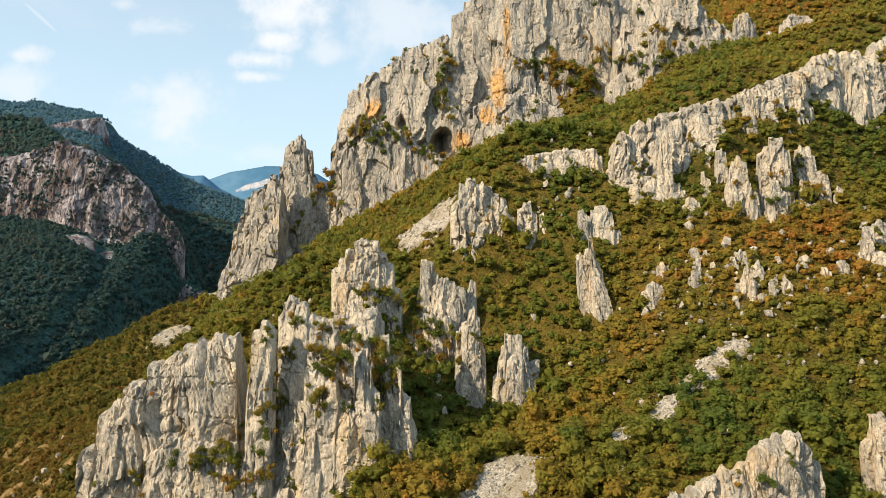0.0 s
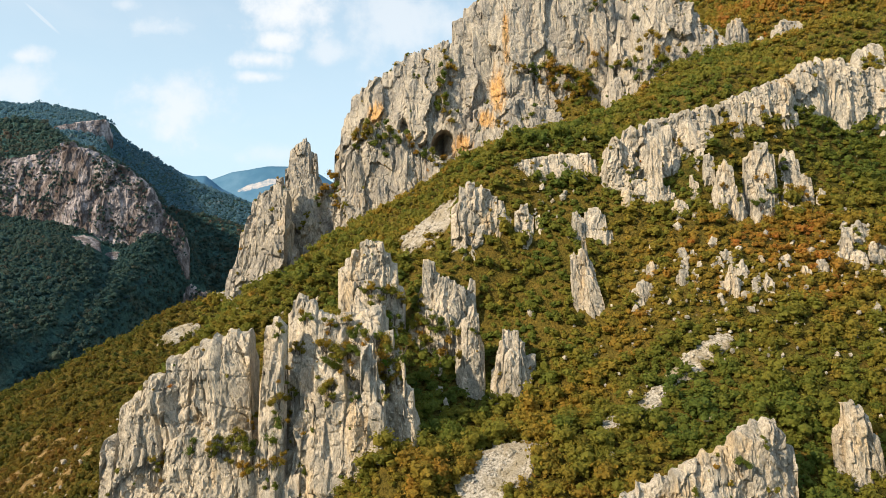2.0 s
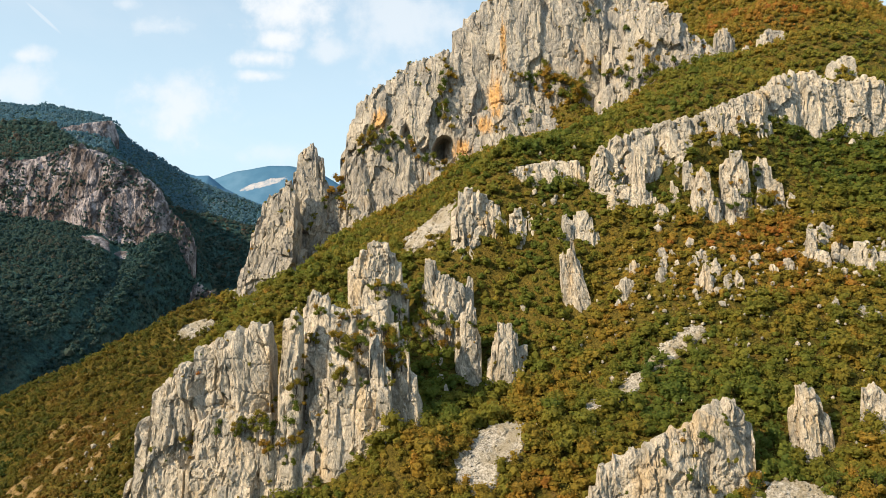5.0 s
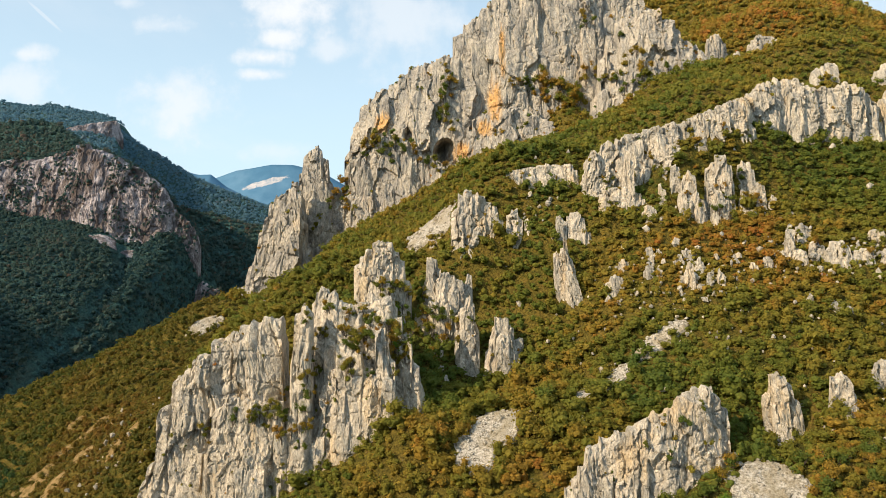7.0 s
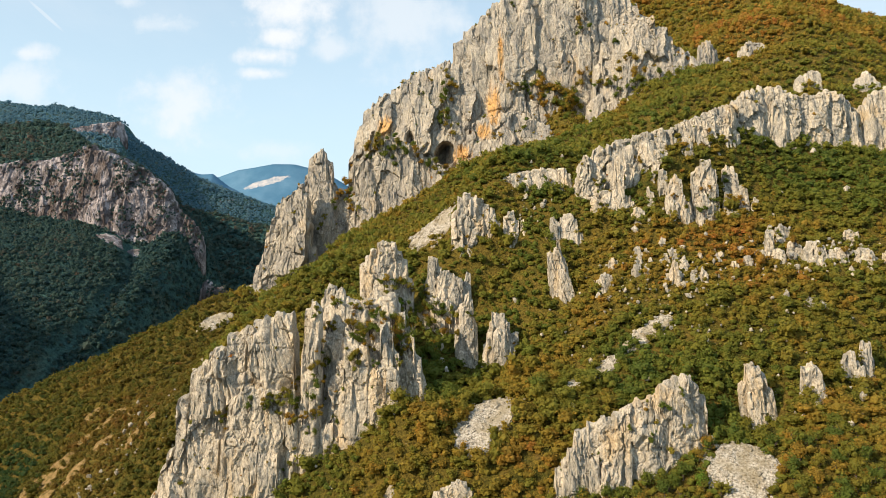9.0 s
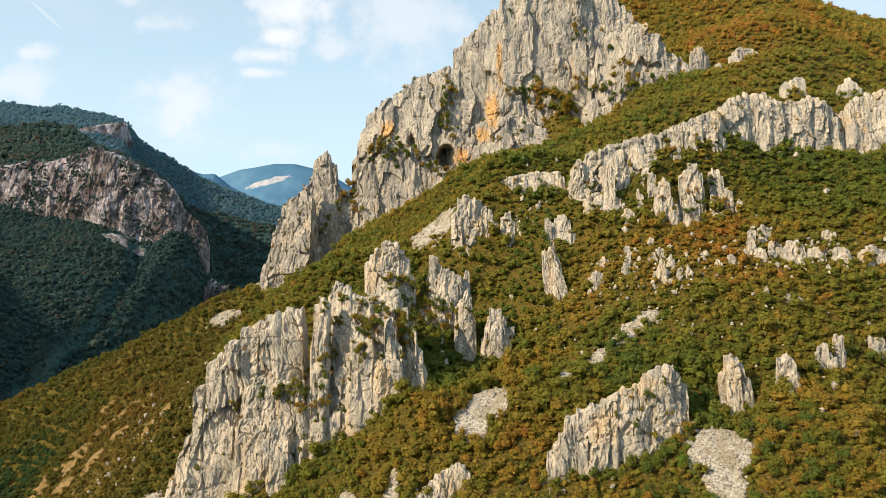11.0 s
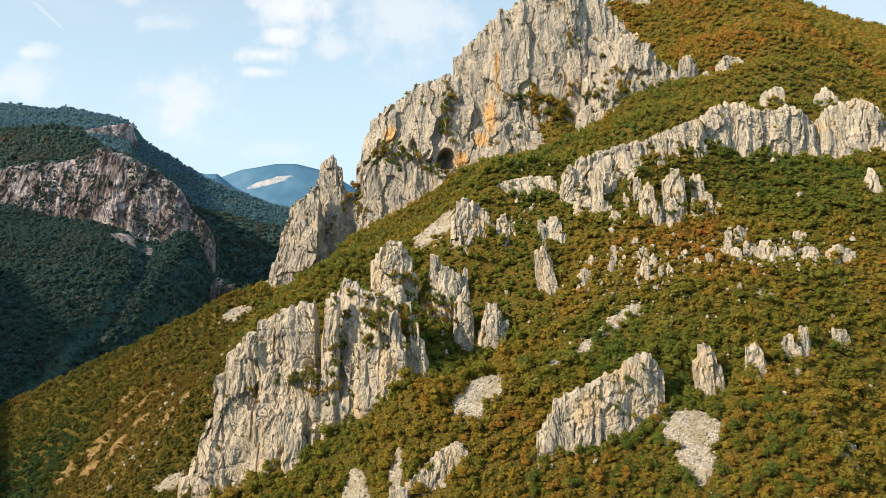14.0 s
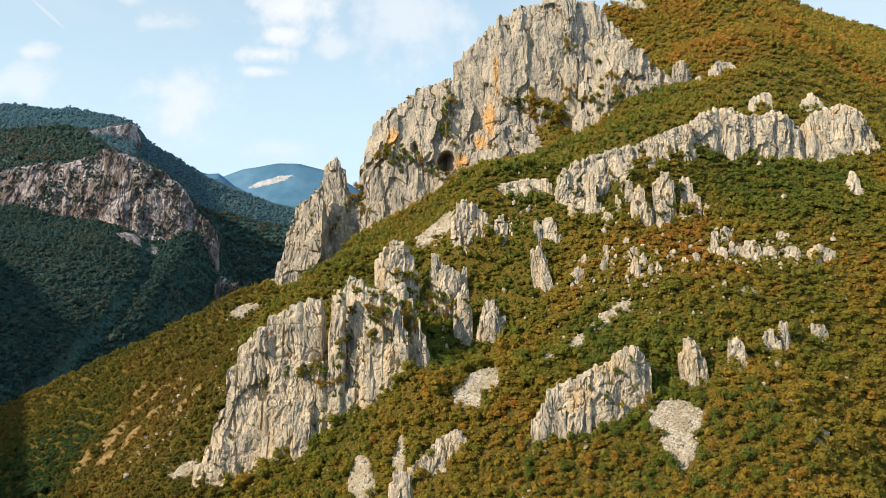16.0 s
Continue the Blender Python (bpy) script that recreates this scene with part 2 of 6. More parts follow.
def rock_material(name, pale, grey, dark, ochre, ochre_lo, scale=1.0, tall=0.16, stain=()):
    m, nt, b = shader(name, 0.93, 0.15)
    patch = tex(nt, 0.16 * scale, 8, 0.68, (1, 1, 0.55))
    col = ramp(nt, patch, [(0.34, tuple(c * 0.72 for c in grey)), (0.45, grey), (0.55, pale), (0.70, tuple(min(1, c * 1.16) for c in pale))])
    warm = tex(nt, 0.10 * scale, 6, 0.62, (1, 1, 0.4), shift=(31, 7, 3))
    col = mix(nt, span(nt, warm, ochre_lo, ochre_lo + 0.15, 0, 0.75), col, ochre)
    # rusty seeps of their own place and size
    for sx, sy, sz, wide, high in stain:
        geo = nt.nodes.new("ShaderNodeNewGeometry")
        sub = nt.nodes.new("ShaderNodeVectorMath"); sub.operation = "SUBTRACT"
        sub.inputs[1].default_value = (sx, sy, sz)
        nt.links.new(geo.outputs["Position"], sub.inputs[0])
        dv = nt.nodes.new("ShaderNodeVectorMath"); dv.operation = "DIVIDE"
        dv.inputs[1].default_value = (wide, 30, high)
        nt.links.new(sub.outputs[0], dv.inputs[0])
        le = nt.nodes.new("ShaderNodeVectorMath"); le.operation = "LENGTH"
        nt.links.new(dv.outputs[0], le.inputs[0])
        ad = nt.nodes.new("ShaderNodeMath"); ad.operation = "MULTIPLY_ADD"; ad.inputs[1].default_value = 1.6
        nt.links.new(tex(nt, 0.5, 5, 0.6, (1, 1, 0.15)), ad.inputs[0]); nt.links.new(le.outputs["Value"], ad.inputs[2])
        col = mix(nt, span(nt, ad.outputs[0], 1.95, 1.3, 0, 0.95), col, (0.60, 0.36, 0.14))
    # dark water streaks, fine upright grain, cracks
    streak = tex(nt, 0.75 * scale, 6, 0.62, (1, 1, tall * 0.45), shift=(3, 90, 0))
    col = mix(nt, span(nt, streak, 0.54, 0.68, 0, 0.45), col, tuple(c * 1.25 for c in dark))
    grain = tex(nt, 2.4 * scale, 8, 0.80, (1, 1, 0.40))
    col = mix(nt, 1.0, col, ramp(nt, grain, [(0.30, (0.36, 0.35, 0.33)), (0.42, (0.78, 0.78, 0.78)), (0.54, (1.06, 1.06, 1.06)), (0.68, (1.38, 1.36, 1.32))]), "MULTIPLY")
    big = cracks(nt, 0.20 * scale, (1, 1, 0.30), 5.5 / scale)
    small = cracks(nt, 0.70 * scale, (1, 1, 0.42), 2.4 / scale, (4, 4, 4))
    col = mix(nt, span(nt, big, 0.0, 0.035, 0.34, 0.0), col, tuple(c * 0.8 for c in dark))
    col = mix(nt, span(nt, small, 0.0, 0.05, 0.26, 0.0), col, dark)
    moss = tex(nt, 0.5 * scale, 8, 0.75, shift=(5, 50, 9))
    col = mix(nt, span(nt, moss, 0.585, 0.68, 0, 0.7), col, (0.12, 0.115, 0.04))
    nt.links.new(col, b.inputs["Base Color"])
    # relief: rough grain, and the cracks cut into it
    rel = tex(nt, 0.9 * scale, 12, 0.72, (1, 1, 0.35))
    cut = span(nt, big, 0.0, 0.10, 0.0, 0.22)
    cut2 = span(nt, small, 0.0, 0.12, 0.0, 0.12)
    a1 = nt.nodes.new("ShaderNodeMath"); a1.operation = "ADD"
    nt.links.new(rel, a1.inputs[0]); nt.links.new(cut, a1.inputs[1])
    a2 = nt.nodes.new("ShaderNodeMath"); a2.operation = "ADD"
    nt.links.new(a1.outputs[0], a2.inputs[0]); nt.links.new(cut2, a2.inputs[1])
    bump(nt, b, a2.outputs[0], 0.8, 1.0 / scale)
    return m


LIME = rock_material("limestone", (0.54, 0.482, 0.388), (0.385, 0.36, 0.305), (0.165, 0.155, 0.13), (0.54, 0.42, 0.26), 0.53)
CLIFF = rock_material("cliff_limestone", (0.46, 0.418, 0.345), (0.335, 0.316, 0.28), (0.15, 0.14, 0.122), (0.51, 0.38, 0.23), 0.585, 0.7, 0.12, [(31.1, 400, 241.7, 5.5, 17), (-39.7, 402, 228.4, 5.5, 9), (23.6, 396, 223.2, 6, 6), (36.1, 402, 276.2, 2.5, 20), (9.7, 396, 209.4, 7, 7)])
# darker, lavender-grey rock copy: the gorge's shade and haze are in its colours
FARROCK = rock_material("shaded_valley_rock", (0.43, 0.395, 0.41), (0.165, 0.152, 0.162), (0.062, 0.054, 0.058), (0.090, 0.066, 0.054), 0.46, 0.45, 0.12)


def ground_material():
    m, nt, b = shader("hillside_soil", 0.97, 0.1)
    a = tex(nt, 0.22, 7, 0.65)
    c = ramp(nt, a, [(0.32, (0.045, 0.052, 0.012)), (0.45, (0.090, 0.085, 0.016)), (0.57, (0.145, 0.108, 0.022)), (0.72, (0.21, 0.14, 0.045))])
    big = tex(nt, 0.02, 5, 0.6, shift=(9, 4, 0))
    c = mix(nt, span(nt, big, 0.42, 0.62, 0, 0.6), c, (0.17, 0.125, 0.026))
    stone = tex(nt, 0.7, 6, 0.7, shift=(70, 0, 0))
    c = mix(nt, span(nt, stone, 0.64, 0.72, 0, 0.6), c, (0.36, 0.33, 0.27))
    nt.links.new(c, b.inputs["Base Color"])
    tuft = tex(nt, 1.3, 6, 0.72, shift=(0, 9, 0))
    c = mix(nt, 1.0, c, ramp(nt, tuft, [(0.35, (0.25, 0.27, 0.25)), (0.50, (0.9, 0.9, 0.9)), (0.70, (1.5, 1.45, 1.3))]), "MULTIPLY")
    nt.links.new(c, b.inputs["Base Color"])
    bump(nt, b, tuft, 1.0, 1.2)
    return m


SOIL = ground_material()


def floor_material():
    m, nt, b = shader("hazed_woodland_floor", 0.97, 0.1)
    # floor colours carry the same blue haze tint as the valley leaves
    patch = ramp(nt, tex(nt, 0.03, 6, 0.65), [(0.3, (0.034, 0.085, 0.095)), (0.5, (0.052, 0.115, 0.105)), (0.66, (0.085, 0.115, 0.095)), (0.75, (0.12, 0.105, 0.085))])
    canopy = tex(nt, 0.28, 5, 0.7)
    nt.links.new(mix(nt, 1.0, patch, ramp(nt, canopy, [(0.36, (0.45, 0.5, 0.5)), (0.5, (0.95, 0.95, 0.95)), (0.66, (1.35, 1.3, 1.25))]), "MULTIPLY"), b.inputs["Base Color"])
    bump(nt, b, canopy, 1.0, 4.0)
    return m


FLOOR = floor_material()


def scree_material():
    m, nt, b = shader("scree", 0.95, 0.12)
    a = tex(nt, 1.6, 8, 0.7)
    c = ramp(nt, a, [(0.36, (0.12, 0.11, 0.085)), (0.48, (0.32, 0.295, 0.245)), (0.63, (0.54, 0.51, 0.45))])
    p = tex(nt, 0.12, 4, 0.6, shift=(2, 0, 0))
    c = mix(nt, span(nt, p, 0.46, 0.62, 0, 0.6), c, (0.25, 0.21, 0.13))
    nt.links.new(c, b.inputs["Base Color"])
    bump(nt, b, tex(nt, 2.4, 6, 0.7), 1.0, 0.35)
    return m


SCREE = scree_material()


def dry_material():
    m, nt, b = shader("dry_grass", 0.97, 0.1)
    c = ramp(nt, tex(nt, 0.5, 8, 0.7), [(0.34, (0.07, 0.06, 0.02)), (0.5, (0.22, 0.15, 0.06)), (0.68, (0.34, 0.24, 0.12))])
    nt.links.new(c, b.inputs["Base Color"])
    bump(nt, b, tex(nt, 1.5, 6, 0.7), 1.0, 0.5)
    return m


DRY = dry_material()


def leaf_material(name, stops, source, fine=2.2):
    """Leaves: a tint for each plant, and a finer one within it."""
    m, nt, b = shader(name, 0.75, 0.25)
    if source == "object":
        info = nt.nodes.new("ShaderNodeObjectInfo")
        tone = span(nt, info.outputs["Random"], 0.0, 1.0, 0.10, 0.74)
    else:
        at = nt.nodes.new("ShaderNodeAttribute")
        at.attribute_name = "tone"
        tone = at.outputs["Fac"]
    c = ramp(nt, tone, stops)
    isl = nt.nodes.new("ShaderNodeNewGeometry")
    c = mix(nt, span(nt, isl.outputs["Random Per Island"], 0.0, 1.0, 0.0, 0.32), c, tuple(v * 0.62 for v in stops[1][1]))
    v = tex(nt, 0.8, 4, 0.6)
    c = mix(nt, span(nt, v, 0.52, 0.74, 0, 0.45), c, (0.20, 0.13, 0.02))
    tuft = tex(nt, fine, 5, 0.7, shift=(0, 0, 40))
    c = mix(nt, 1.0, c, ramp(nt, tuft, [(0.34, (0.74, 0.77, 0.77)), (0.47, (0.92, 0.92, 0.92)), (0.60, (1.2, 1.2, 1.15)), (0.75, (1.5, 1.45, 1.35))]), "MULTIPLY")
    bump(nt, b, tuft, 0.7, 0.8 / fine)
    nt.links.new(c, b.inputs["Base Color"])
    tr = nt.nodes.new("ShaderNodeBsdfTranslucent")
    nt.links.new(c, tr.inputs["Color"])
    ms = nt.nodes.new("ShaderNodeMixShader")
    ms.inputs[0].default_value = 0.53
    nt.links.new(b.outputs[0], ms.inputs[1]); nt.links.new(tr.outputs[0], ms.inputs[2])
    nt.links.new(ms.outputs[0], nt.nodes["Material Output"].inputs[0])
    return m


AUTUMN = [(0.0, (0.098, 0.158, 0.034)), (0.22, (0.160, 0.199, 0.032)), (0.45, (0.256, 0.237, 0.036)), (0.66, (0.390, 0.262, 0.041)),
          (0.85, (0.459, 0.222, 0.043)), (0.95, (0.516, 0.196, 0.045)), (1.0, (0.503, 0.379, 0.062))]
LEAF = leaf_material("autumn_leaves", AUTUMN, "tone")
HEATH = leaf_material("brown_scrub_leaves", [(0.0, (0.046, 0.097, 0.030)), (0.22, (0.097, 0.120, 0.023)), (0.45, (0.160, 0.146, 0.023)), (0.7, (0.222, 0.154, 0.027)), (0.9, (0.257, 0.137, 0.030)), (1.0, (0.274, 0.171, 0.034))], "tone")
LEAF_ONE = leaf_material("autumn_leaves_single", AUTUMN, "object")
FRESH = leaf_material("fresh_green_leaves", [(0.0, (0.12, 0.24, 0.03)), (0.5, (0.17, 0.30, 0.035)), (1.0, (0.22, 0.33, 0.04))], "object")
# blue distance haze is mixed into both leaf colours, paler on the ridge
FARLEAF = leaf_material("hazed_valley_leaves", [(0.0, (0.036, 0.090, 0.108)), (0.3, (0.044, 0.108, 0.112)), (0.6, (0.066, 0.124, 0.106)), (0.85, (0.118, 0.124, 0.104)), (1.0, (0.19, 0.120, 0.092))], "tone", 0.6)
RIDGELEAF = leaf_material("hazed_ridge_leaves", [(0.0, (0.100, 0.230, 0.330)), (0.4, (0.115, 0.250, 0.335)), (0.8, (0.15, 0.265, 0.32)), (1.0, (0.22, 0.25, 0.28))], "tone", 0.5)
BARK, _nt, _b = shader("bark", 0.95, 0.1)
_nt.links.new(ramp(_nt, tex(_nt, 3.0, 6, 0.6, (1, 1, 0.3)), [(0.3, (0.05, 0.04, 0.03)), (0.7, (0.16, 0.13, 0.10))]), _b.inputs["Base Color"])


# ---- the ground: one sheet from the hill to the horizon ----
# spurs and hollows of the slope, on a lattice of 45 m
MOUNDS = np.array([[3.0, 16.8, -0.7, 1.7, 0.8, 1.6, 6.1, -0.7],
                   [-1.3, -0.4, -8.8, 10.6, -8.0, -8.3, -7.1, -3.3],
                   [-2.5, -7.2, 5.9, 23.8, 2.5, 7.7, 1.2, 1.6],
                   [-35.1, 22.9, -19.1, 4.4, -8.2, 1.5, 5.5, 4.6],
                   [-0.4, 2.8, -21.1, 37.2, 9.3, -3.4, 6.4, 3.6],
                   [-4.9, -5.0, 4.8, 2.6, -13.4, 9.2, -15.1, -21.7],
                   [17.3, -2.2, -3.4, -5.2, 25.5, -11.8, 12.2, -8.0],
                   [-31.4, -9.6, 2.1, 3.7, -7.8, 6.1, -3.1, -4.0],
                   [-1.9, -5.4, 11.4, -5.9, 0.1, 24.8, -20.4, 7.9],
                   [-0.0, 0.3, 7.4, 10.1, 3.5, -14.2, 5.4, 7.8],
                   [0.0, 0.0, 0.1, 0.2, 0.4, -2.2, -3.3, -18.2]])


# shelves at the foot of the crags: place, height
SHELVES = [(174, 291, 8.7), (184, 291, 6.6), (202, 291, 7.0), (209, 291, 6.6), (17, 237, 3.4), (28, 237, -2.4), (38, 237, -1.9), (52, 237, -3.5), (57, 230, 5.3), (82, 234, 2.9), (90, 236, 9.4), (100, 240, 5.5), (115, 246, 6.5), (132, 253, 6.7), (151, 258, -0.9), (175, 265, -2.1), (191, 268, -2.2), (213, 271, 3.1), (229, 273, 2.7), (89, 228, -2.2), (99, 227, -4.3), (109, 229, -2.1), (121, 230, -2.2), (42, 221, 3.7), (52, 221, -5.2), (46, 202, -1.2), (12, 229, -1.1), (27, 226, -2.9), (122, 205, 1.0), (138, 203, 1.5), (-95, 174, 7.9), (-88, 173, 1.5), (-68, 171, 4.7), (-61, 171, 1.3), (-42, 166, 3.9), (-31, 165, 0.5), (-19, 164, 3.4), (-9, 162, 6.0)]


def hill(x, y):
    """The near mountain's slope."""
    X = np.clip(x, -330, 420) / 100
    Y = (np.clip(y, 20, 520) - 200) / 100
    h = (115.6 + 43.3 * X + 55.5 * Y - 10.75 * X * X + 8.3 * X * Y - 9.53 * Y * Y - 2.48 * X ** 3 + 3.7 * X * X * Y)
    h = h - 0.55 * np.maximum(-330 - x, 0) - 0.2 * np.maximum(x - 420, 0) - 0.45 * np.maximum(20 - y, 0)
    for k, mx in enumerate(np.arange(-150, 301, 45)):
        for j, my in enumerate(np.arange(115, 431, 45)):
            h = h + MOUNDS[k, j] * np.exp(-((x - mx) ** 2 + (y - my) ** 2) / 1800)
    # beyond the shoulder the slope climbs on to a farther ridge
    away = step(240, 330, x - 0.35 * (y - 520))
    h = h - 30 * step(380, 520, y) * step(275, 360, x)
    ridge = np.interp(x * 1270 / np.maximum(y + 120, 300), (0, 494, 553, 601, 640, 688, 752, 824, 1500), (690, 668, 612, 560, 544, 525, 512, 498, 438))
    climb = np.clip((y - 520) / 630, 0, 1)
    h = h + 0.62 * np.maximum(y - 520, 0) * step(60, 190, x) * (1 - away)
    h = h + (ridge - h) * climb * away - 0.5 * np.maximum(y - 1150, 0) * away
    h = h + 10 * np.exp(-((x + 165) / 70) ** 2 - ((y - 390) / 60) ** 2) - 15 * step(-230, -340, x)
    h = h + 15 * np.exp(-((x - 106) / 24) ** 2 - ((y - 247) / 13) ** 2) + 10 * np.exp(-((x - 20) / 14) ** 2 - ((y - 241) / 12) ** 2)
    h = h - 8 * np.exp(-((x - 92) / 14) ** 2 - ((y - 148) / 12) ** 2)
    # the slope dips under the cave and behind the low wall, and swells before the spire
    h = h - 9.5 * np.exp(-((x + 18) / 25) ** 2 - ((y - 390) / 22) ** 2) - 4 * np.exp(-((x - 34) / 16) ** 2 - ((y - 265) / 12) ** 2)
    h = h + 4.5 * np.exp(-((x + 66) / 14) ** 2 - ((y - 366) / 16) ** 2)
    # the shoulder behind the top of the great cliff, and the wooded gully beside the buttress
    h = h + 42 * np.exp(-((x - 150) / 30) ** 2 - ((y - 625) / 50) ** 2) + 6 * np.exp(-((x + 4) / 9) ** 2 - ((y - 188) / 13) ** 2)
    # the brow of the slope over the gorge
    h = h + np.interp(x, (-380, -335, -276, -233, -204, -188, -172, -151, -135, -126, -112, -96), (0, 4, 12, 10, 7, 5, 2, 5, 8, 10, 5, 0)) * np.exp(-((y - 388) / 36) ** 2)
    # ledges above the rusty teeth and behind the head of the near buttress
    h = h + 14 * np.exp(-((x - 3) / 14) ** 2 - ((y - 227) / 6) ** 2)
    h = h + 30 * np.exp(-((x + 27) / 22) ** 2 - ((y - 208) / 13) ** 2)
    # a wooded wedge that climbs between the great cliff and its buttress
    h = h + 35 * np.exp(-((x - 74) / 17) ** 2 - ((y - 420) / 24) ** 2)
    for sx, sy, dz in SHELVES:
        h = h + dz * np.exp(-((x - sx) / 10) ** 2 - ((y - sy) / 9) ** 2)
    # behind the crest it falls away to the gorge
    crest = np.interp(x, (-400, -260, -130, 60, 120, 200, 330, 420, 480), (430, 425, 418, 479, 580, 655, 600, 600, 600)) + 20 * pn(x / 90, 1.7, 0.3)
    return h - 0.9 * np.maximum(y - crest, 0) * (1 - away) - 0.25 * np.maximum(0, np.minimum(y - crest + 40, 40)) * step(40, -80, x)


CAP = (340, 385, 455, 590, 680, 760, 720, 300)


def valley(x, y, ridge_only=False):
    """The wooded mountains across the gorge, and the far floor; or where the plateau ridge shows."""
    # the front mountain widens with distance, so that its shoulder keeps behind its brow
    near = x * 1082 / np.maximum(y + 52, 1082)
    top = np.interp(near, (-1422, -712, -662, -620, -578, -548, -536, -498, -452, -423, -410, -394, -373, -357, -327), (279, 267, 279, 283, 287, 298, 302, 290, 266, 243, 226, 204, 184, 140, 64))
    drop = np.interp(x, (-712, -662, -620, -578, -536, -494, -452, -418, -400, -385), (50, 55, 67, 84, 106, 102, 88, 64, 30, 16))
    rise = np.interp(near, (-1422, -712, -662, -620, -578, -553, -536, -494), (90, 88, 76, 74, 60, 26, 4, 0))
    a = top - drop * step(1030, 1004, y) - 0.47 * np.maximum(1004 - y, 0) + np.minimum(0.6 * np.maximum(y - 1034, 0), rise) - 0.35 * np.maximum(y - 1190, 0)
    crest = np.interp(x * 1702 / np.clip(y + 52, 900, 1702), (-3038, -1120, -1041, -975, -909, -843, -796, -769, -760, -724, -685, -632, -593, -540, -474, -409, -224), (529, 490, 485, 478, 474, 464, 455, 447, 422, 395, 368, 334, 308, 285, 262, 241, 198))
    b = crest - 0.42 * np.maximum(1630 - y, 0) - 0.5 * np.maximum(y - 1690, 0)
    behind = b > a + 3
    # a lower spur between the two
    spur = np.interp(x * 1302 / np.clip(y + 52, 900, 1302), (-575, -494, -454, -413, -353, -312, -232, -91), (169, 223, 213, 204, 188, 180, 167, 116))
    low = spur - 0.8 * np.maximum(1245 - y, 0) - 0.6 * np.maximum(y - 1262, 0)
    behind &= b > low + 3
    b = smax(b, low, 6)
    if ridge_only:
        return behind
    s = -0.72 * (y + 125) - x
    side = smin(1.0 * s, 230 + 0 * s, 60) * step(330, 470, y) - 115
    # the high side of the gorge, out of view, raised to shade its floor
    cap = np.interp(y, (-500, -100, 90, 260, 420, 520, 700, 900), CAP)
    side = smax(side, smin(1.0 * (s - 60), cap, 40) - 115, 10)
    far = -60 + 50 * pn(x / 700, y / 700, 4.4)
    m = smax(smax(a, b, 12), smax(side, far, 20), 12)
    m = m + 9 * fbm(x / 110, y / 110, 0.5, 4) * step(-150, -330, x)
    return smax(m, -115 + 0.02 * np.abs(x) + 0 * y, 40)


def H(x, y):
    x, y = np.asarray(x, float), np.asarray(y, float)
    h = hill(x, y) + 3.2 * fbm(x / 42, y / 42, 0.2, 4) + 0.5 * fbm(x / 6, y / 6, 0.9, 2)
    return smax(h, valley(x, y), 12)


def mountain(name, label, ridge, y, foot, mat):
    """A far mountain: a ridge line, and slopes that fall from it towards and away from the valley."""
    px, pz = np.array(ridge, float).T
    x = np.linspace(px[0], px[-1], 120)
    z = np.interp(x, px, pz)
    v = np.linspace(-1, 1, 41)[None]
    X = np.repeat(x[:, None], 41, 1)
    Y = y + 700 * v + 0 * X
    Z = z[:, None] - (z[:, None] - foot) * np.abs(v) ** 0.9 + 55 * fbm(X / 330, Y / 330, 5.5, 4) * (0.15 + np.abs(v))
    ob = new(name, mesh_of(name, np.stack([X, Y, Z], -1).reshape(-1, 3), grid_faces(120, 41), mat))
    return tagged(ob, label, "mountain", kind="structure")


def axis(parts):
    return np.unique(np.concatenate([np.arange(a, b, s) for a, b, s in parts]))


gx = axis([(-4900, -1600, 150), (-1600, -900, 28), (-900, -360, 11), (-360, 440, 3.2), (440, 880, 12), (880, 1000, 25), (1000, 4900, 200)])
gy = axis([(-1500, -200, 100), (-200, 70, 15), (70, 520, 3.2), (520, 740, 6), (740, 1300, 11), (1300, 2000, 22), (2000, 4800, 150)])
GX, GY = np.meshgrid(gx, gy, indexing="ij")
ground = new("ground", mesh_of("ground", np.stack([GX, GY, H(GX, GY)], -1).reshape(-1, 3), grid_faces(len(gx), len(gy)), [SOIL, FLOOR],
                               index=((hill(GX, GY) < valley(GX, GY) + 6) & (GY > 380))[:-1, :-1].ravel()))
tagged(ground, "steep hillside of dry grass, brown soil and scrub", "ground", kind="structure")


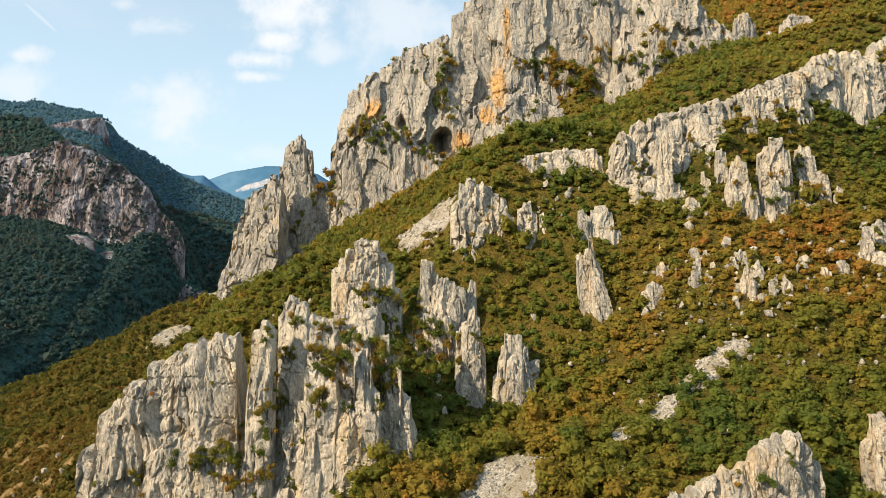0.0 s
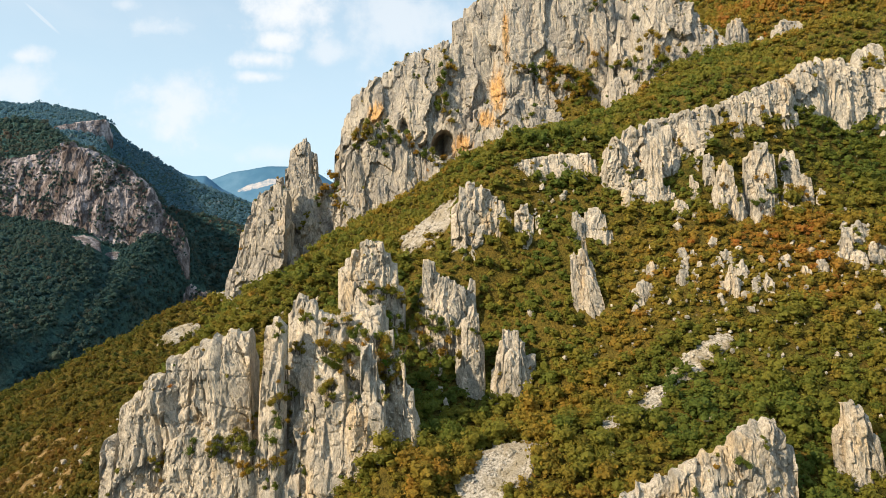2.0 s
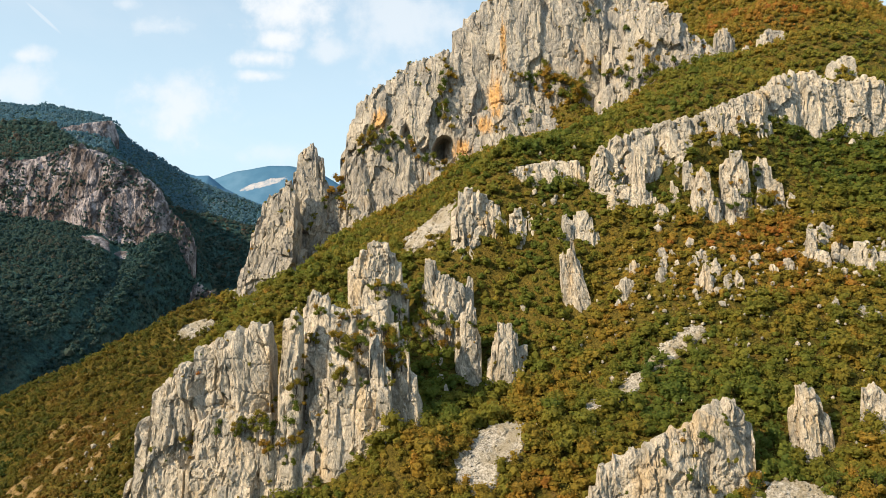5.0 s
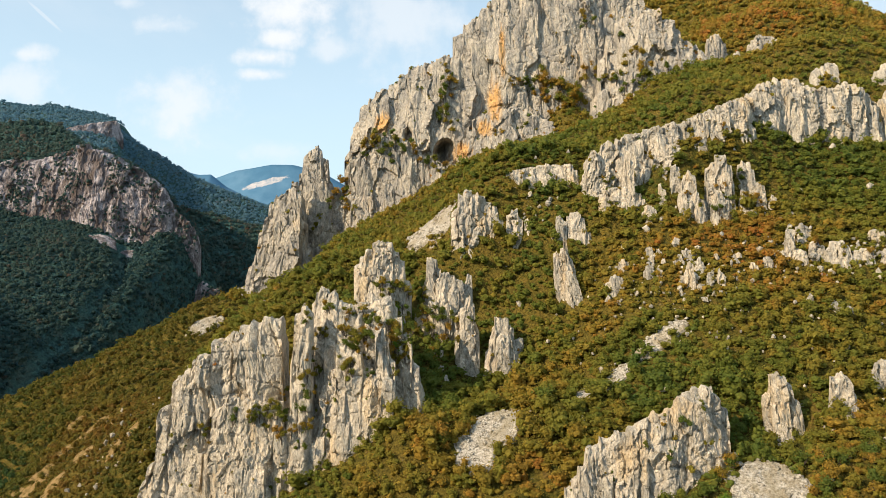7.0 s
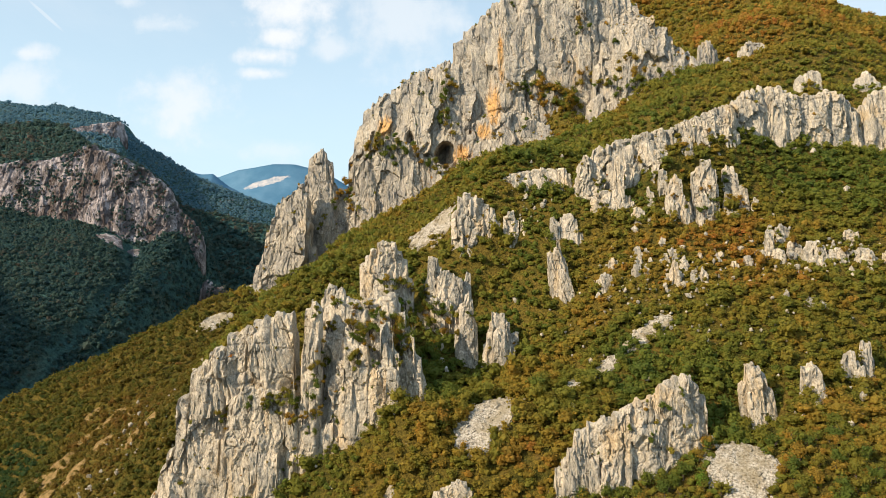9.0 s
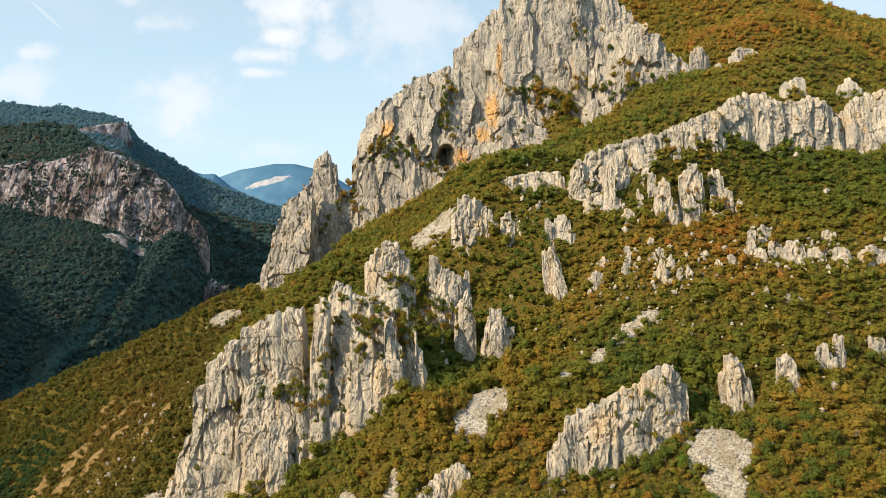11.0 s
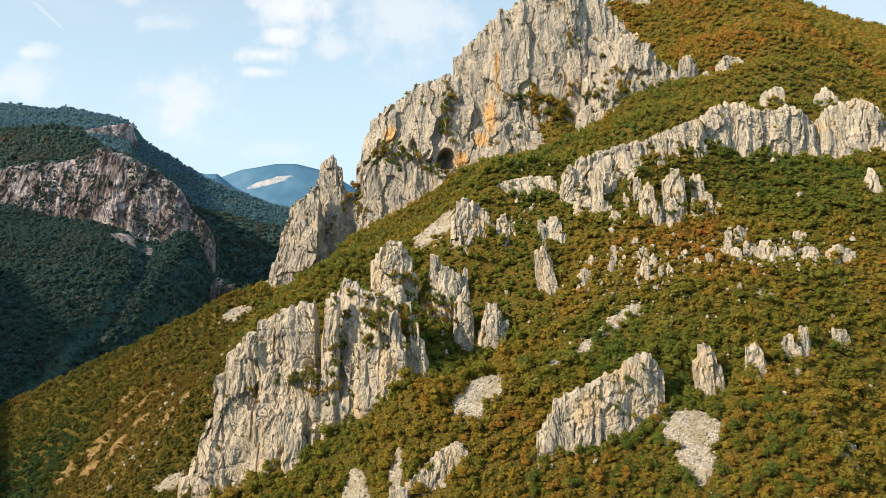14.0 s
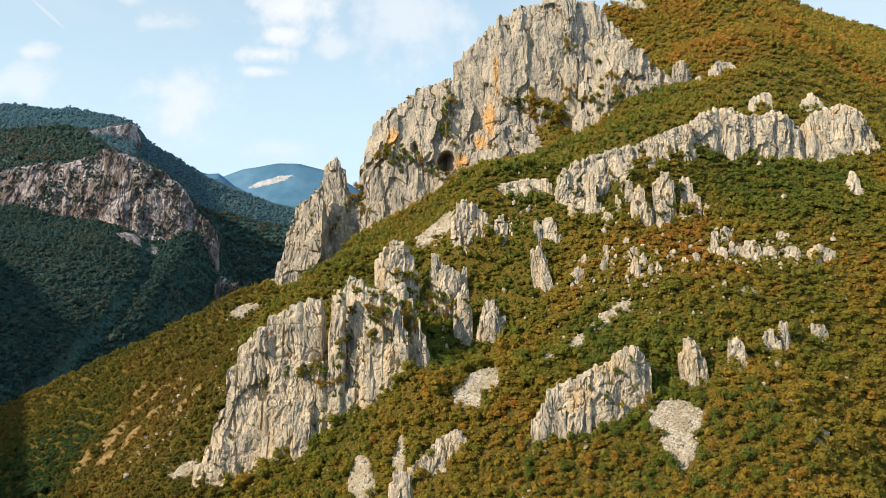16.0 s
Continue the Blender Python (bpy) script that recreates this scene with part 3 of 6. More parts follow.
# ---- far mountains tinted with blue haze, a backdrop ----
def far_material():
    m, nt, b = shader("hazed_distant_slopes", 1.0, 0.0)
    # the blue of distant haze is painted into the slope colour
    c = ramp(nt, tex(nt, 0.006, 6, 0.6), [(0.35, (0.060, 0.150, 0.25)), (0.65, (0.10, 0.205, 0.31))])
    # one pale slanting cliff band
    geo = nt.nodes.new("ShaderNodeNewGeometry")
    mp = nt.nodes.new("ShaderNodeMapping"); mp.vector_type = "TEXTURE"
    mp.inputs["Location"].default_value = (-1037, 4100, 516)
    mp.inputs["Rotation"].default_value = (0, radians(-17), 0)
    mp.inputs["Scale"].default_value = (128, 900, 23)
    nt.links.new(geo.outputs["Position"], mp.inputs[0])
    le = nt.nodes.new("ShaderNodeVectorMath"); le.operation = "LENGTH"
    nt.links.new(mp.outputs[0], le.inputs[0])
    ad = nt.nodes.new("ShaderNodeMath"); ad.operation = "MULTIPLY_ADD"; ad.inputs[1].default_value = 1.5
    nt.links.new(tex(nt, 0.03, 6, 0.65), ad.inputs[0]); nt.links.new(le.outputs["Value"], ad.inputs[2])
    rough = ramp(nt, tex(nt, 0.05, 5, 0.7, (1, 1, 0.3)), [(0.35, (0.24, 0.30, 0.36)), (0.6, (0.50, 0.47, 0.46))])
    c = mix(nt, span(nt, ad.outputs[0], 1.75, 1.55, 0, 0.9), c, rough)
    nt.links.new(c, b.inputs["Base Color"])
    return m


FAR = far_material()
mountain("backdrop_mountain", "distant mountain in blue haze with a pale cliff band", [(-1848, 499), (-1541, 592), (-1365, 551), (-1236, 597), (-1032, 630), (-897, 629), (-728, 588), (-526, 459), (-121, 322)], 4250, 60, FAR)
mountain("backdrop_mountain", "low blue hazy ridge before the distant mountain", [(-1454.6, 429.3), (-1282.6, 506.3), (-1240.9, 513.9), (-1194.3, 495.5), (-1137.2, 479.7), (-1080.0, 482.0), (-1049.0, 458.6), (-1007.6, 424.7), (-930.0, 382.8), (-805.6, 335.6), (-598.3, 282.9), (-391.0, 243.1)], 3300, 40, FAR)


# ---- limestone crags ----
SHAPES = []  # front faces, on whose ledges shrubs grow
HULLS = []  # each rock and its bounds in plan, to keep the scrub off it


def crag(label, line, ya, yb, thick, group="limestone crags on the slope", name="rock_crag", ribs=None, **kw):
    """A crag: its main fin, and the ribs that stand against its face."""
    seed, col, flute = kw.get("seed", 0.0), kw.get("col", 6.0), kw.get("flute", 1.3)
    r = np.random.default_rng(int(seed * 7) + 5)
    ob = tagged(fin(name, line, ya, yb, thick, **kw), label, "rock", group)
    px, pz = np.array(line, float).T
    xa, xb = px[0], px[-1]
    n = int(np.clip((xb - xa) / (col * 1.7), 0, 7)) if ribs is None else ribs
    for k in range(n):
        u = (k + r.uniform(0.2, 0.8)) / n * 0.86 + 0.07
        x, y = xa + (xb - xa) * u, ya + (yb - ya) * u
        w = min((xb - xa) * 0.5, col * r.uniform(0.8, 1.7))
        base = float(H(x, y - thick))
        top = base + (np.interp(x, px, pz) - base) * r.uniform(0.40, 0.93)
        if top - base < 2.5:
            continue
        q = (top - base) / max(1.0, np.interp(x, px, pz) - base)
        end = np.clip(1 - abs(2 * u - 1) ** 5, 0, 1) ** 0.5
        yr = y - thick * end * profile(q, kw.get("lean", 1.0)) * r.uniform(0.75, 1.0)
        if any(abs(x - hx) < hw + 0.6 * w for hx, _, hw, _, _ in kw.get("hollow") or ()):
            continue
        h = top - base
        ridge = [(x - 0.52 * w, base - 1), (x - 0.43 * w, top - 0.30 * h), (x - 0.2 * w, top - 0.04 * h), (x + 0.05 * w, top), (x + 0.28 * w, top - 0.10 * h),
                 (x + 0.44 * w, top - 0.4 * h), (x + 0.52 * w, base - 1)]
        sub = dict(kw, seed=seed + 0.31 * (k + 1), flute=flute * 0.75, spike=kw.get("spike", 1.6) * 0.8, hollow=None, res=kw.get("res", 0.5) * 1.25)
        fin("rib", ridge, yr, yr, max(1.6, w * 0.5), **sub).parent = ob
    return ob


def profile(q, lean):
    return 0.52 * np.clip(1 - q, 0, 1) ** 0.25 + 0.48 * lean * np.clip(1 - q, 0, 1)


def fin(name, line, ya, yb, thick, res=0.5, spike=1.6, flute=1.3, lean=1.0,
        seed=0.0, mat=None, sink=4.0, back=0.7, hollow=None, floor=None, col=6.0, pleat=0.5, slant=0.0):
    """A jointed fin of rock. line: its skyline (x, z) from one end to the other; ya, yb: its depth at both ends; slant: how far it leans sideways."""
    px, pz = np.array(line, float).T
    xa, xb = px[0], px[-1]
    nx = max(10, int((xb - xa) / res))
    x = np.linspace(xa, xb, nx)
    u = (x - xa) / (xb - xa)
    yc = ya + (yb - ya) * u
    (t1, t3, _), du, _, _ = cells(x / (col * 0.42), 0.5, seed)
    zt = np.interp(np.clip(x + 0.8 * du * col * 0.42, xa, xb), px, pz)
    tall = (zt - H(x, yc)).clip(1, None)
    # the broken top: blocks and notches
    (t2, _, _), _, _, _ = cells(x / (col * 0.16), 0.5, seed + 3)
    zt = zt + spike * min(1.0, col / 7) * (1.4 * t1 + 1.4 * t3 * du + 0.6 * t2 + 0.5 * pn(x / 1.7, seed, 3.1)) * np.minimum(1, tall / 8)
    end = np.clip(1 - np.abs(2 * u - 1) ** 5, 0, 1) ** 0.5 * 0.85 + 0.15
    zf = np.minimum(H(x, yc - thick * end), zt - 2) - sink
    if floor is not None:
        zf = np.minimum(np.full_like(x, floor), zt - 3)
    zk = np.minimum(H(x, yc + thick * back * end), zt - 2) - sink
    zk = np.maximum(zk, zf)
    nf = max(8, int((zt - zf).max() / (res * 1.25)))
    nb = max(5, nf // 6)
    f = np.linspace(0, 1, nf)[None]
    zfront = zf[:, None] + (zt - zf)[:, None] * f
    shape = lambda q: profile(q, lean)
    yfront = yc[:, None] - thick * end[:, None] * shape(f)
    g = np.linspace(1, 0, nb + 1)[None, 1:]
    zback = zk[:, None] + (zt - zk)[:, None] * g
    yback = yc[:, None] + thick * back * end[:, None] * shape(g)
    Z = np.concatenate([zfront, zback], 1)
    Y = np.concatenate([yfront, yback], 1)
    X = np.repeat(x[:, None], Z.shape[1], 1)
    s = seed * 3.7
    warp = 1.4 * pn(X / 9, Z / 14, s + 5)
    side = np.sign(Y - yc[:, None])
    # sharp-crested relief that wanders down the face, upright joints, breaks across them, and fine grain
    tilt = 0.14 * math.sin(seed * 2.3)
    wx = X + 1.5 * warp + 0.22 * col * pn(X / (col * 0.7), Z / (col * 0.9), s + 9) + tilt * Z
    wz = Z + 0.5 * col * pn(X / (col * 0.8), Z / (col * 1.3), s + 10)
    crest, gain = 0.0, 1.0
    for k in range(4):
        crest = crest + gain * (0.62 - np.abs(pn(wx / (col * 0.95) * 1.9 ** k + 5 * k, wz / (col * 2.7) * 1.75 ** k, s + k)) * 1.25)
        gain *= 0.56
    # great slanting planes
    (g0, g1, g2), gu, gv, _ = cells(wx / (col * 2.3) + 0.3, wz / (col * 4.2), s + 12)
    great = (1.0 if mat is CLIFF else 0.75) * step(2.5 * col, 5 * col, xb - xa)
    c1 = np.abs(pn((X + 0.35 * warp + 0.05 * Z) / (col * 1.1), Z / (col * 14), s))
    c3 = np.abs(pn(X / 11 + 3, (Z + 2 * warp + 0.3 * X) / 4.5, s + 2))
    (a0, a1, a2), au, av, ae = cells(wx / (col * 0.85), wz / (col * 2.3), s + 1)
    (b0, b1, b2), bu, bv, be = cells(wx / (col * 0.25), wz / (col * 0.72), s + 2)
    (e0, e1, e2), eu, ev, ee = cells(wx / (col * 0.10), wz / (col * 0.24), s + 3)
    d = flute * (1.5 * pn(X / (col * 2), Z / (col * 5), s + 3) + 1.05 * crest - 1.9 * pleat * np.exp(-(c1 / 0.022) ** 2) * step(-0.25, 0.25, pn(X / (col * 3), Z / (col * 4), s + 6))
                 - 0.4 * np.exp(-(c3 / 0.05) ** 2))
    d = d + flute * (1.5 * a0 + 2.0 * a1 * au + 1.7 * a2 * av - 0.2 * np.exp(-(ae / 0.06) ** 2)) + great * flute * (2.2 * g0 + 4.4 * g1 * gu + 2.4 * g2 * gv)
    # broken in some stretches, smooth in others
    rough = (0.35 + 0.8 * step(-0.3, 0.4, pn(X / (col * 1.9), Z / (col * 2.2), s + 8))) * (0.55 if mat is CLIFF else 0.9)
    d = d + rough * flute * (0.5 * b0 + 0.85 * b1 * bu + 0.85 * b2 * bv - 0.1 * np.exp(-(be / 0.07) ** 2))
    d = d + rough * flute * (0.24 * e0 + 0.4 * e1 * eu + 0.4 * e2 * ev + 0.42 * fbm(X / 1.5, Z / 2.6, s + 7, 3)) - 0.9 * flute
    edge = np.minimum(1, (np.minimum(u, 1 - u) * (xb - xa) / (1.5 * flute + 0.5)))[:, None] * 0.8 + 0.2
    d = d * edge
    if hollow is not None:
        for hx, hz, hw, hh, deep in hollow:
            r2 = ((X - hx) / hw) ** 2 + ((Z - hz) / np.where(Z > hz, hh, hh * 0.55)) ** 2
            d = np.where(side <= 0, d * step(0.9, 2.4, r2) - deep * step(1.15, 0.75, r2), d)
    Y = Y + d * np.where(side <= 0, -1, 1)
    X = X + (0.45 * flute * pn(Z / 9, X / 6, s + 1) + 0.3 * flute * b2 + 0.15 * flute * e2) * edge
    X = X + slant * (pz.max() - Z)
    P = np.stack([X, Y, Z], -1)
    me = mesh_of(name, P.reshape(-1, 3), grid_faces(*X.shape)[:, ::-1], mat or LIME, smooth=False)
    SHAPES.append((P[:, :nf], res, mat))
    hull = BVHTree.FromPolygons(P.reshape(-1, 3).tolist(), grid_faces(*X.shape).tolist())
    HULLS.append((P[..., 0].min(), P[..., 0].max(), P[..., 1].min(), P[..., 1].max(), hull))
    return new(name, me)

crag("tall fluted limestone buttress with a stepped crest", [(-106.4, 47.2), (-99.7, 66.1), (-93.2, 81.7), (-86.4, 106.8), (-80.3, 112.8), (-72.5, 120.7), (-60.9, 127.1), (-52.3, 129.2), (-49.5, 121.2), (-48.2, 102.4)], 188, 184, 16, seed=1, res=0.36, flute=1.5, spike=1.2, col=8.0)
crag("slim grey limestone pillar beside a dark cleft", [(-47.8, 93.5), (-47.3, 114.9), (-46.7, 128.2), (-44.8, 131.6), (-42.5, 134.5), (-41.2, 130.9), (-40.7, 118.5), (-40.3, 93.7)], 178, 177, 9, seed=101, flute=0.9, col=5, ribs=2, res=0.36, spike=1)
crag("broad pale limestone buttress with a slabby crest", [(-42.0, 84.1), (-41.4, 113.6), (-40.6, 128.3), (-38.9, 134.6), (-36.3, 137.9), (-34.1, 134.9), (-31.4, 132.7), (-25.1, 133.1), (-17.7, 134.2), (-15.7, 129.0), (-15.1, 113.7), (-15.0, 95.3)], 186, 185, 13, seed=102, flute=1.3, col=7.5, res=0.36, spike=1)
crag("fluted limestone face falling to the foot of the buttress", [(-42.8, 86.1), (-40.2, 100.5), (-37.2, 109.1), (-34.2, 114.6), (-32.0, 120.6), (-29.1, 120.3), (-24.1, 115.2), (-19.5, 111.1), (-16.6, 106.6), (-15.3, 94.4)], 179, 174, 8, seed=103, flute=1.2, col=6.5, ribs=4, res=0.36, spike=1)
crag("upright limestone slab with a rounded top", [(-23.5, 93.9), (-22.3, 115.2), (-21.0, 123.7), (-19.2, 125.5), (-17.3, 121.3), (-15.7, 114.4), (-14.8, 105.1), (-14.2, 92.9)], 176, 173, 7, seed=104, flute=1, col=5, ribs=2, res=0.36, spike=1)
crag("limestone slab with a leafy green cleft", [(-17.3, 97.8), (-16.6, 117.8), (-15.5, 129.0), (-13.6, 128.4), (-11.6, 122.3), (-9.1, 114.6), (-7.5, 109.0), (-7.0, 97.0)], 182, 178, 7, seed=105, flute=1, col=5, ribs=2, slant=0.04, res=0.36, spike=1)
crag("blocky limestone step in front of the buttress", [(-74.8, 72.5), (-72.2, 92.1), (-70.0, 101.7), (-64.9, 104.9), (-58.4, 104.0), (-50.5, 103.7), (-47.7, 100.6), (-46.7, 87.2), (-46.0, 73.1)], 177, 175, 7, seed=106, flute=1.2, col=6.5, ribs=4, res=0.36, spike=1)
crag("stepped limestone corner with a yellow-stained edge", [(-90.3, 70.5), (-86.4, 92.5), (-83.7, 105.2), (-81.4, 111.8), (-78.7, 115.1), (-75.7, 115.9), (-74.0, 113.0), (-73.1, 100.0), (-72.5, 85.6)], 183, 181, 7, seed=107, flute=1.1, col=5.5, ribs=2, slant=-0.05, res=0.36, spike=1)
crag("rounded grey limestone tower above the buttress", [(-32.3, 128.8), (-31.2, 143.7), (-29.2, 147.8), (-26.1, 150.2), (-24.3, 153.7), (-21.1, 153.5), (-18.0, 150.2), (-15.0, 144.8), (-12.6, 137.8), (-11.8, 127.6)], 212, 214, 7, seed=108, flute=1.1, col=5.5, ribs=3, res=0.36, spike=1)
crag("low broken limestone step with dry grass", [(-45.0, 127.9), (-43.8, 134.8), (-41.9, 137.7), (-39.3, 136.3), (-36.8, 132.8), (-35.7, 127.9)], 200, 200, 4, seed=109, flute=0.8, col=4, res=0.36, spike=1)
crag("jagged limestone fang above a rusty ledge", [(-8.5, 131.3), (-7.4, 141.7), (-6.7, 146.6), (-4.8, 147.4), (-3.0, 145.1), (-1.3, 140.7), (-0.3, 131.3)], 219, 219, 4, seed=110, flute=0.8, col=4, res=0.36, spike=1)
crag("broken limestone teeth above a rusty ledge", [(-4.9, 125.2), (-3.6, 137.6), (-2.3, 141.0), (1.8, 141.6), (4.7, 138.9), (7.2, 137.6), (8.4, 131.4), (8.8, 125.1)], 217, 217, 5, seed=111, flute=0.8, col=4, res=0.36, spike=1)
crag("small limestone spike above scrub", [(6.8, 131.2), (7.3, 138.5), (8.1, 141.3), (9.4, 140.0), (10.2, 131.2)], 219, 219, 2.5, seed=112, flute=0.5, col=3, res=0.36, spike=1)
crag("weathered grey limestone wall hung with rusty scrub", [(-14.7, 99.0), (-13.0, 119.5), (-9.3, 128.7), (-3.9, 132.2), (1.8, 130.1), (3.8, 125.6), (4.9, 99.1)], 213, 212, 5, seed=113, flute=1, col=5, res=0.36, spike=1)
crag("grey limestone foot under a rusty ledge", [(-9.2, 100.1), (-7.5, 114.1), (-3.9, 118.1), (0.5, 116.5), (2.4, 100.1)], 207, 207, 4, seed=114, flute=0.8, col=4, res=0.36, spike=1)
crag("pale limestone flake beside the needle", [(3.3, 114.4), (4.1, 126.3), (5.5, 128.7), (7.1, 127.1), (8.0, 114.4)], 205, 205, 3, seed=115, flute=0.6, col=3, res=0.36, spike=1)
crag("pale blocky limestone stub in scrub", [(12.7, 102.8), (13.9, 110.7), (15.5, 118.6), (17.1, 126.5), (19.8, 126.8), (22.0, 122.9), (22.9, 110.7), (23.3, 102.8)], 203, 203, 4, seed=116, flute=0.7, col=3.5, res=0.36, spike=1)
crag("short limestone stub in scrub", [(22.3, 107.1), (23.2, 117.2), (24.7, 120.4), (26.3, 119.6), (27.4, 111.0), (27.8, 107.1)], 201, 201, 3, seed=117, flute=0.6, col=3.5, res=0.36, spike=1)
crag("grey limestone pillar with a notched top", [(22.0, 143.4), (22.9, 160.4), (25.1, 164.6), (27.7, 165.2), (29.0, 160.4), (30.3, 143.4)], 231, 231, 4, seed=118, flute=0.8, col=3.5, res=0.36, spike=1)
crag("thin limestone pillar among scrub", [(29.8, 147.7), (30.2, 159.0), (31.3, 162.5), (32.6, 159.9), (33.5, 147.7)], 230, 230, 2.5, seed=119, flute=0.5, col=3, res=0.36, spike=1)
crag("pale limestone blade with a sharp top", [(86.9, 160.4), (88.0, 171.1), (89.4, 177.1), (91.4, 179.5), (93.4, 177.1), (94.5, 169.0), (95.1, 160.4)], 226.6, 226.6, 3.5, seed=122, flute=0.7, col=3.5, res=0.36, spike=1)
crag("pale limestone blade leaning on the spiky crag", [(91.8, 158.2), (92.7, 166.4), (94.0, 170.7), (95.5, 169.8), (97.4, 163.8), (99.2, 158.2)], 225.9, 225.9, 3, seed=123, flute=0.6, col=3.2, res=0.36, spike=1)
crag("spiky limestone crag with deep clefts", [(97.4, 159.4), (98.7, 176.7), (100.4, 181.7), (102.4, 184.3), (104.0, 186.2), (106.1, 184.3), (107.8, 179.9), (109.1, 173.4), (109.9, 159.4)], 229.5, 229.5, 5, seed=124, flute=0.9, col=4, res=0.36, spike=1)
crag("grey limestone foot of the spiky crag", [(98.2, 156.0), (99.1, 165.4), (100.9, 171.1), (103.5, 171.9), (105.5, 166.7), (106.8, 156.0)], 225.9, 225.9, 3, seed=125, flute=0.6, col=3.2, res=0.36, spike=1)
crag("broken limestone rocks beside the spiky crag", [(112.5, 169.4), (112.9, 180.5), (114.7, 183.2), (117.3, 182.7), (119.1, 179.3), (119.9, 169.4)], 234.9, 234.9, 3, seed=126, flute=0.6, col=3.2, res=0.36, spike=1)
crag("dark-holed limestone knob in scrub", [(110.6, 160.4), (111.3, 169.5), (112.9, 172.3), (114.6, 170.8), (115.8, 160.3)], 229.2, 229.2, 2.5, seed=127, flute=0.6, col=3, res=0.36, spike=1)
crag("broken limestone rocks beside the spiky crag", [(117.1, 164.8), (118.0, 173.6), (120.3, 175.4), (122.5, 173.1), (123.3, 164.8)], 232.4, 232.4, 3, seed=128, flute=0.6, col=3.2, res=0.36, spike=1)
crag("small pale limestone spike in scrub", [(122.3, 161.4), (122.7, 168.6), (123.9, 170.8), (125.1, 168.6), (125.5, 161.4)], 229.1, 229.1, 2, seed=129, flute=0.5, col=3, res=0.36, spike=1)
crag("small limestone rocks below the ribbed wall", [(84.8, 169.3), (85.7, 179.1), (87.4, 182.8), (89.2, 180.2), (90.1, 169.2)], 230.9, 230.9, 3, seed=130, flute=0.6, col=3.2, res=0.36, spike=1)
crag("small limestone rocks below the ribbed wall", [(79.2, 164.8), (80.1, 171.7), (81.7, 175.1), (83.1, 171.2), (84.0, 164.8)], 228.2, 228.2, 2.5, seed=131, flute=0.6, col=3.2, res=0.36, spike=1)
crag("upright limestone pillar against the ribbed wall", [(66.9, 163.9), (67.4, 180.1), (68.1, 186.6), (69.6, 187.8), (70.8, 182.2), (72.1, 163.8)], 228.9, 228.9, 3, seed=132, flute=0.6, col=3.2, res=0.36, spike=1)
crag("upright limestone pillar against the ribbed wall", [(52.0, 166.4), (53.4, 178.6), (55.6, 185.2), (58.7, 186.5), (60.9, 180.7), (62.2, 166.4)], 235, 235, 4, seed=133, flute=0.7, col=3.5, res=0.36, spike=1)
crag("lower limestone tier under the ridge", [(139.0, 186.8), (140.9, 195.2), (144.3, 200.5), (148.6, 202.0), (152.0, 198.6), (156.8, 193.2), (158.2, 186.7)], 262, 262, 4, seed=134, flute=0.8, col=4, res=0.36, spike=1)
crag("lower limestone tier under the ridge", [(158.8, 189.8), (160.8, 196.0), (165.4, 199.0), (174.0, 198.0), (183.7, 197.1), (189.3, 194.9), (191.4, 188.7)], 268, 270, 4, seed=135, flute=0.8, col=4.5, res=0.36, spike=1)
crag("pale limestone ribs under the ridge crest", [(125.0, 203.8), (126.5, 209.8), (131.3, 215.1), (136.6, 217.5), (140.9, 214.1), (141.9, 203.7)], 262, 262, 3.5, seed=136, flute=0.8, col=4, res=0.36, spike=1)
crag("broken pale limestone outcrop among rubble and scrub", [(116.7, 143.7), (117.6, 153.2), (118.7, 156.6), (120.3, 156.3), (121.1, 151.0), (121.9, 143.7)], 205.3, 205.3, 2.6, seed=137, flute=0.75, col=3.6, res=0.36, spike=1)
crag("broken pale limestone outcrop among rubble and scrub", [(123.8, 151.1), (124.6, 156.8), (126.2, 158.6), (128.3, 157.4), (129.9, 155.0), (130.3, 149.6)], 211.9, 211.9, 3, seed=138, flute=0.75, col=3.6, res=0.36, spike=1)
crag("broken pale limestone outcrop among rubble and scrub", [(116.9, 142.8), (118.1, 146.6), (120.5, 149.3), (122.7, 150.2), (124.3, 147.8), (124.7, 142.7)], 203.9, 203.9, 3, seed=139, flute=0.75, col=3.6, res=0.36, spike=1)
crag("broken pale limestone outcrop among rubble and scrub", [(124.2, 143.7), (125.0, 150.3), (127.3, 152.7), (130.1, 150.4), (130.9, 143.7)], 204.4, 204.4, 3, seed=140, flute=0.75, col=3.6, res=0.36, spike=1)
crag("broken pale limestone outcrop among rubble and scrub", [(129.3, 141.7), (130.3, 149.8), (132.5, 152.9), (135.5, 152.1), (137.9, 150.4), (139.1, 141.7)], 202.1, 202.1, 3.5, seed=141, flute=0.75, col=3.6, res=0.36, spike=1)
crag("broken pale limestone outcrop among rubble and scrub", [(137.2, 142.8), (138.4, 147.8), (140.8, 149.5), (143.8, 150.1), (145.4, 147.8), (146.2, 142.8)], 200.9, 200.9, 3, seed=142, flute=0.75, col=3.6, res=0.36, spike=1)
crag("broken pale limestone outcrop among rubble and scrub", [(146.2, 149.5), (147.5, 155.1), (149.8, 156.8), (153.0, 155.1), (154.6, 149.5)], 207.9, 207.9, 3, seed=143, flute=0.75, col=3.6, res=0.36, spike=1)
crag("broken pale limestone outcrop among rubble and scrub", [(146.2, 141.8), (147.4, 147.5), (149.4, 149.7), (153.2, 149.3), (155.6, 146.1), (156.4, 141.8)], 200.4, 200.4, 3, seed=144, flute=0.75, col=3.6, res=0.36, spike=1)
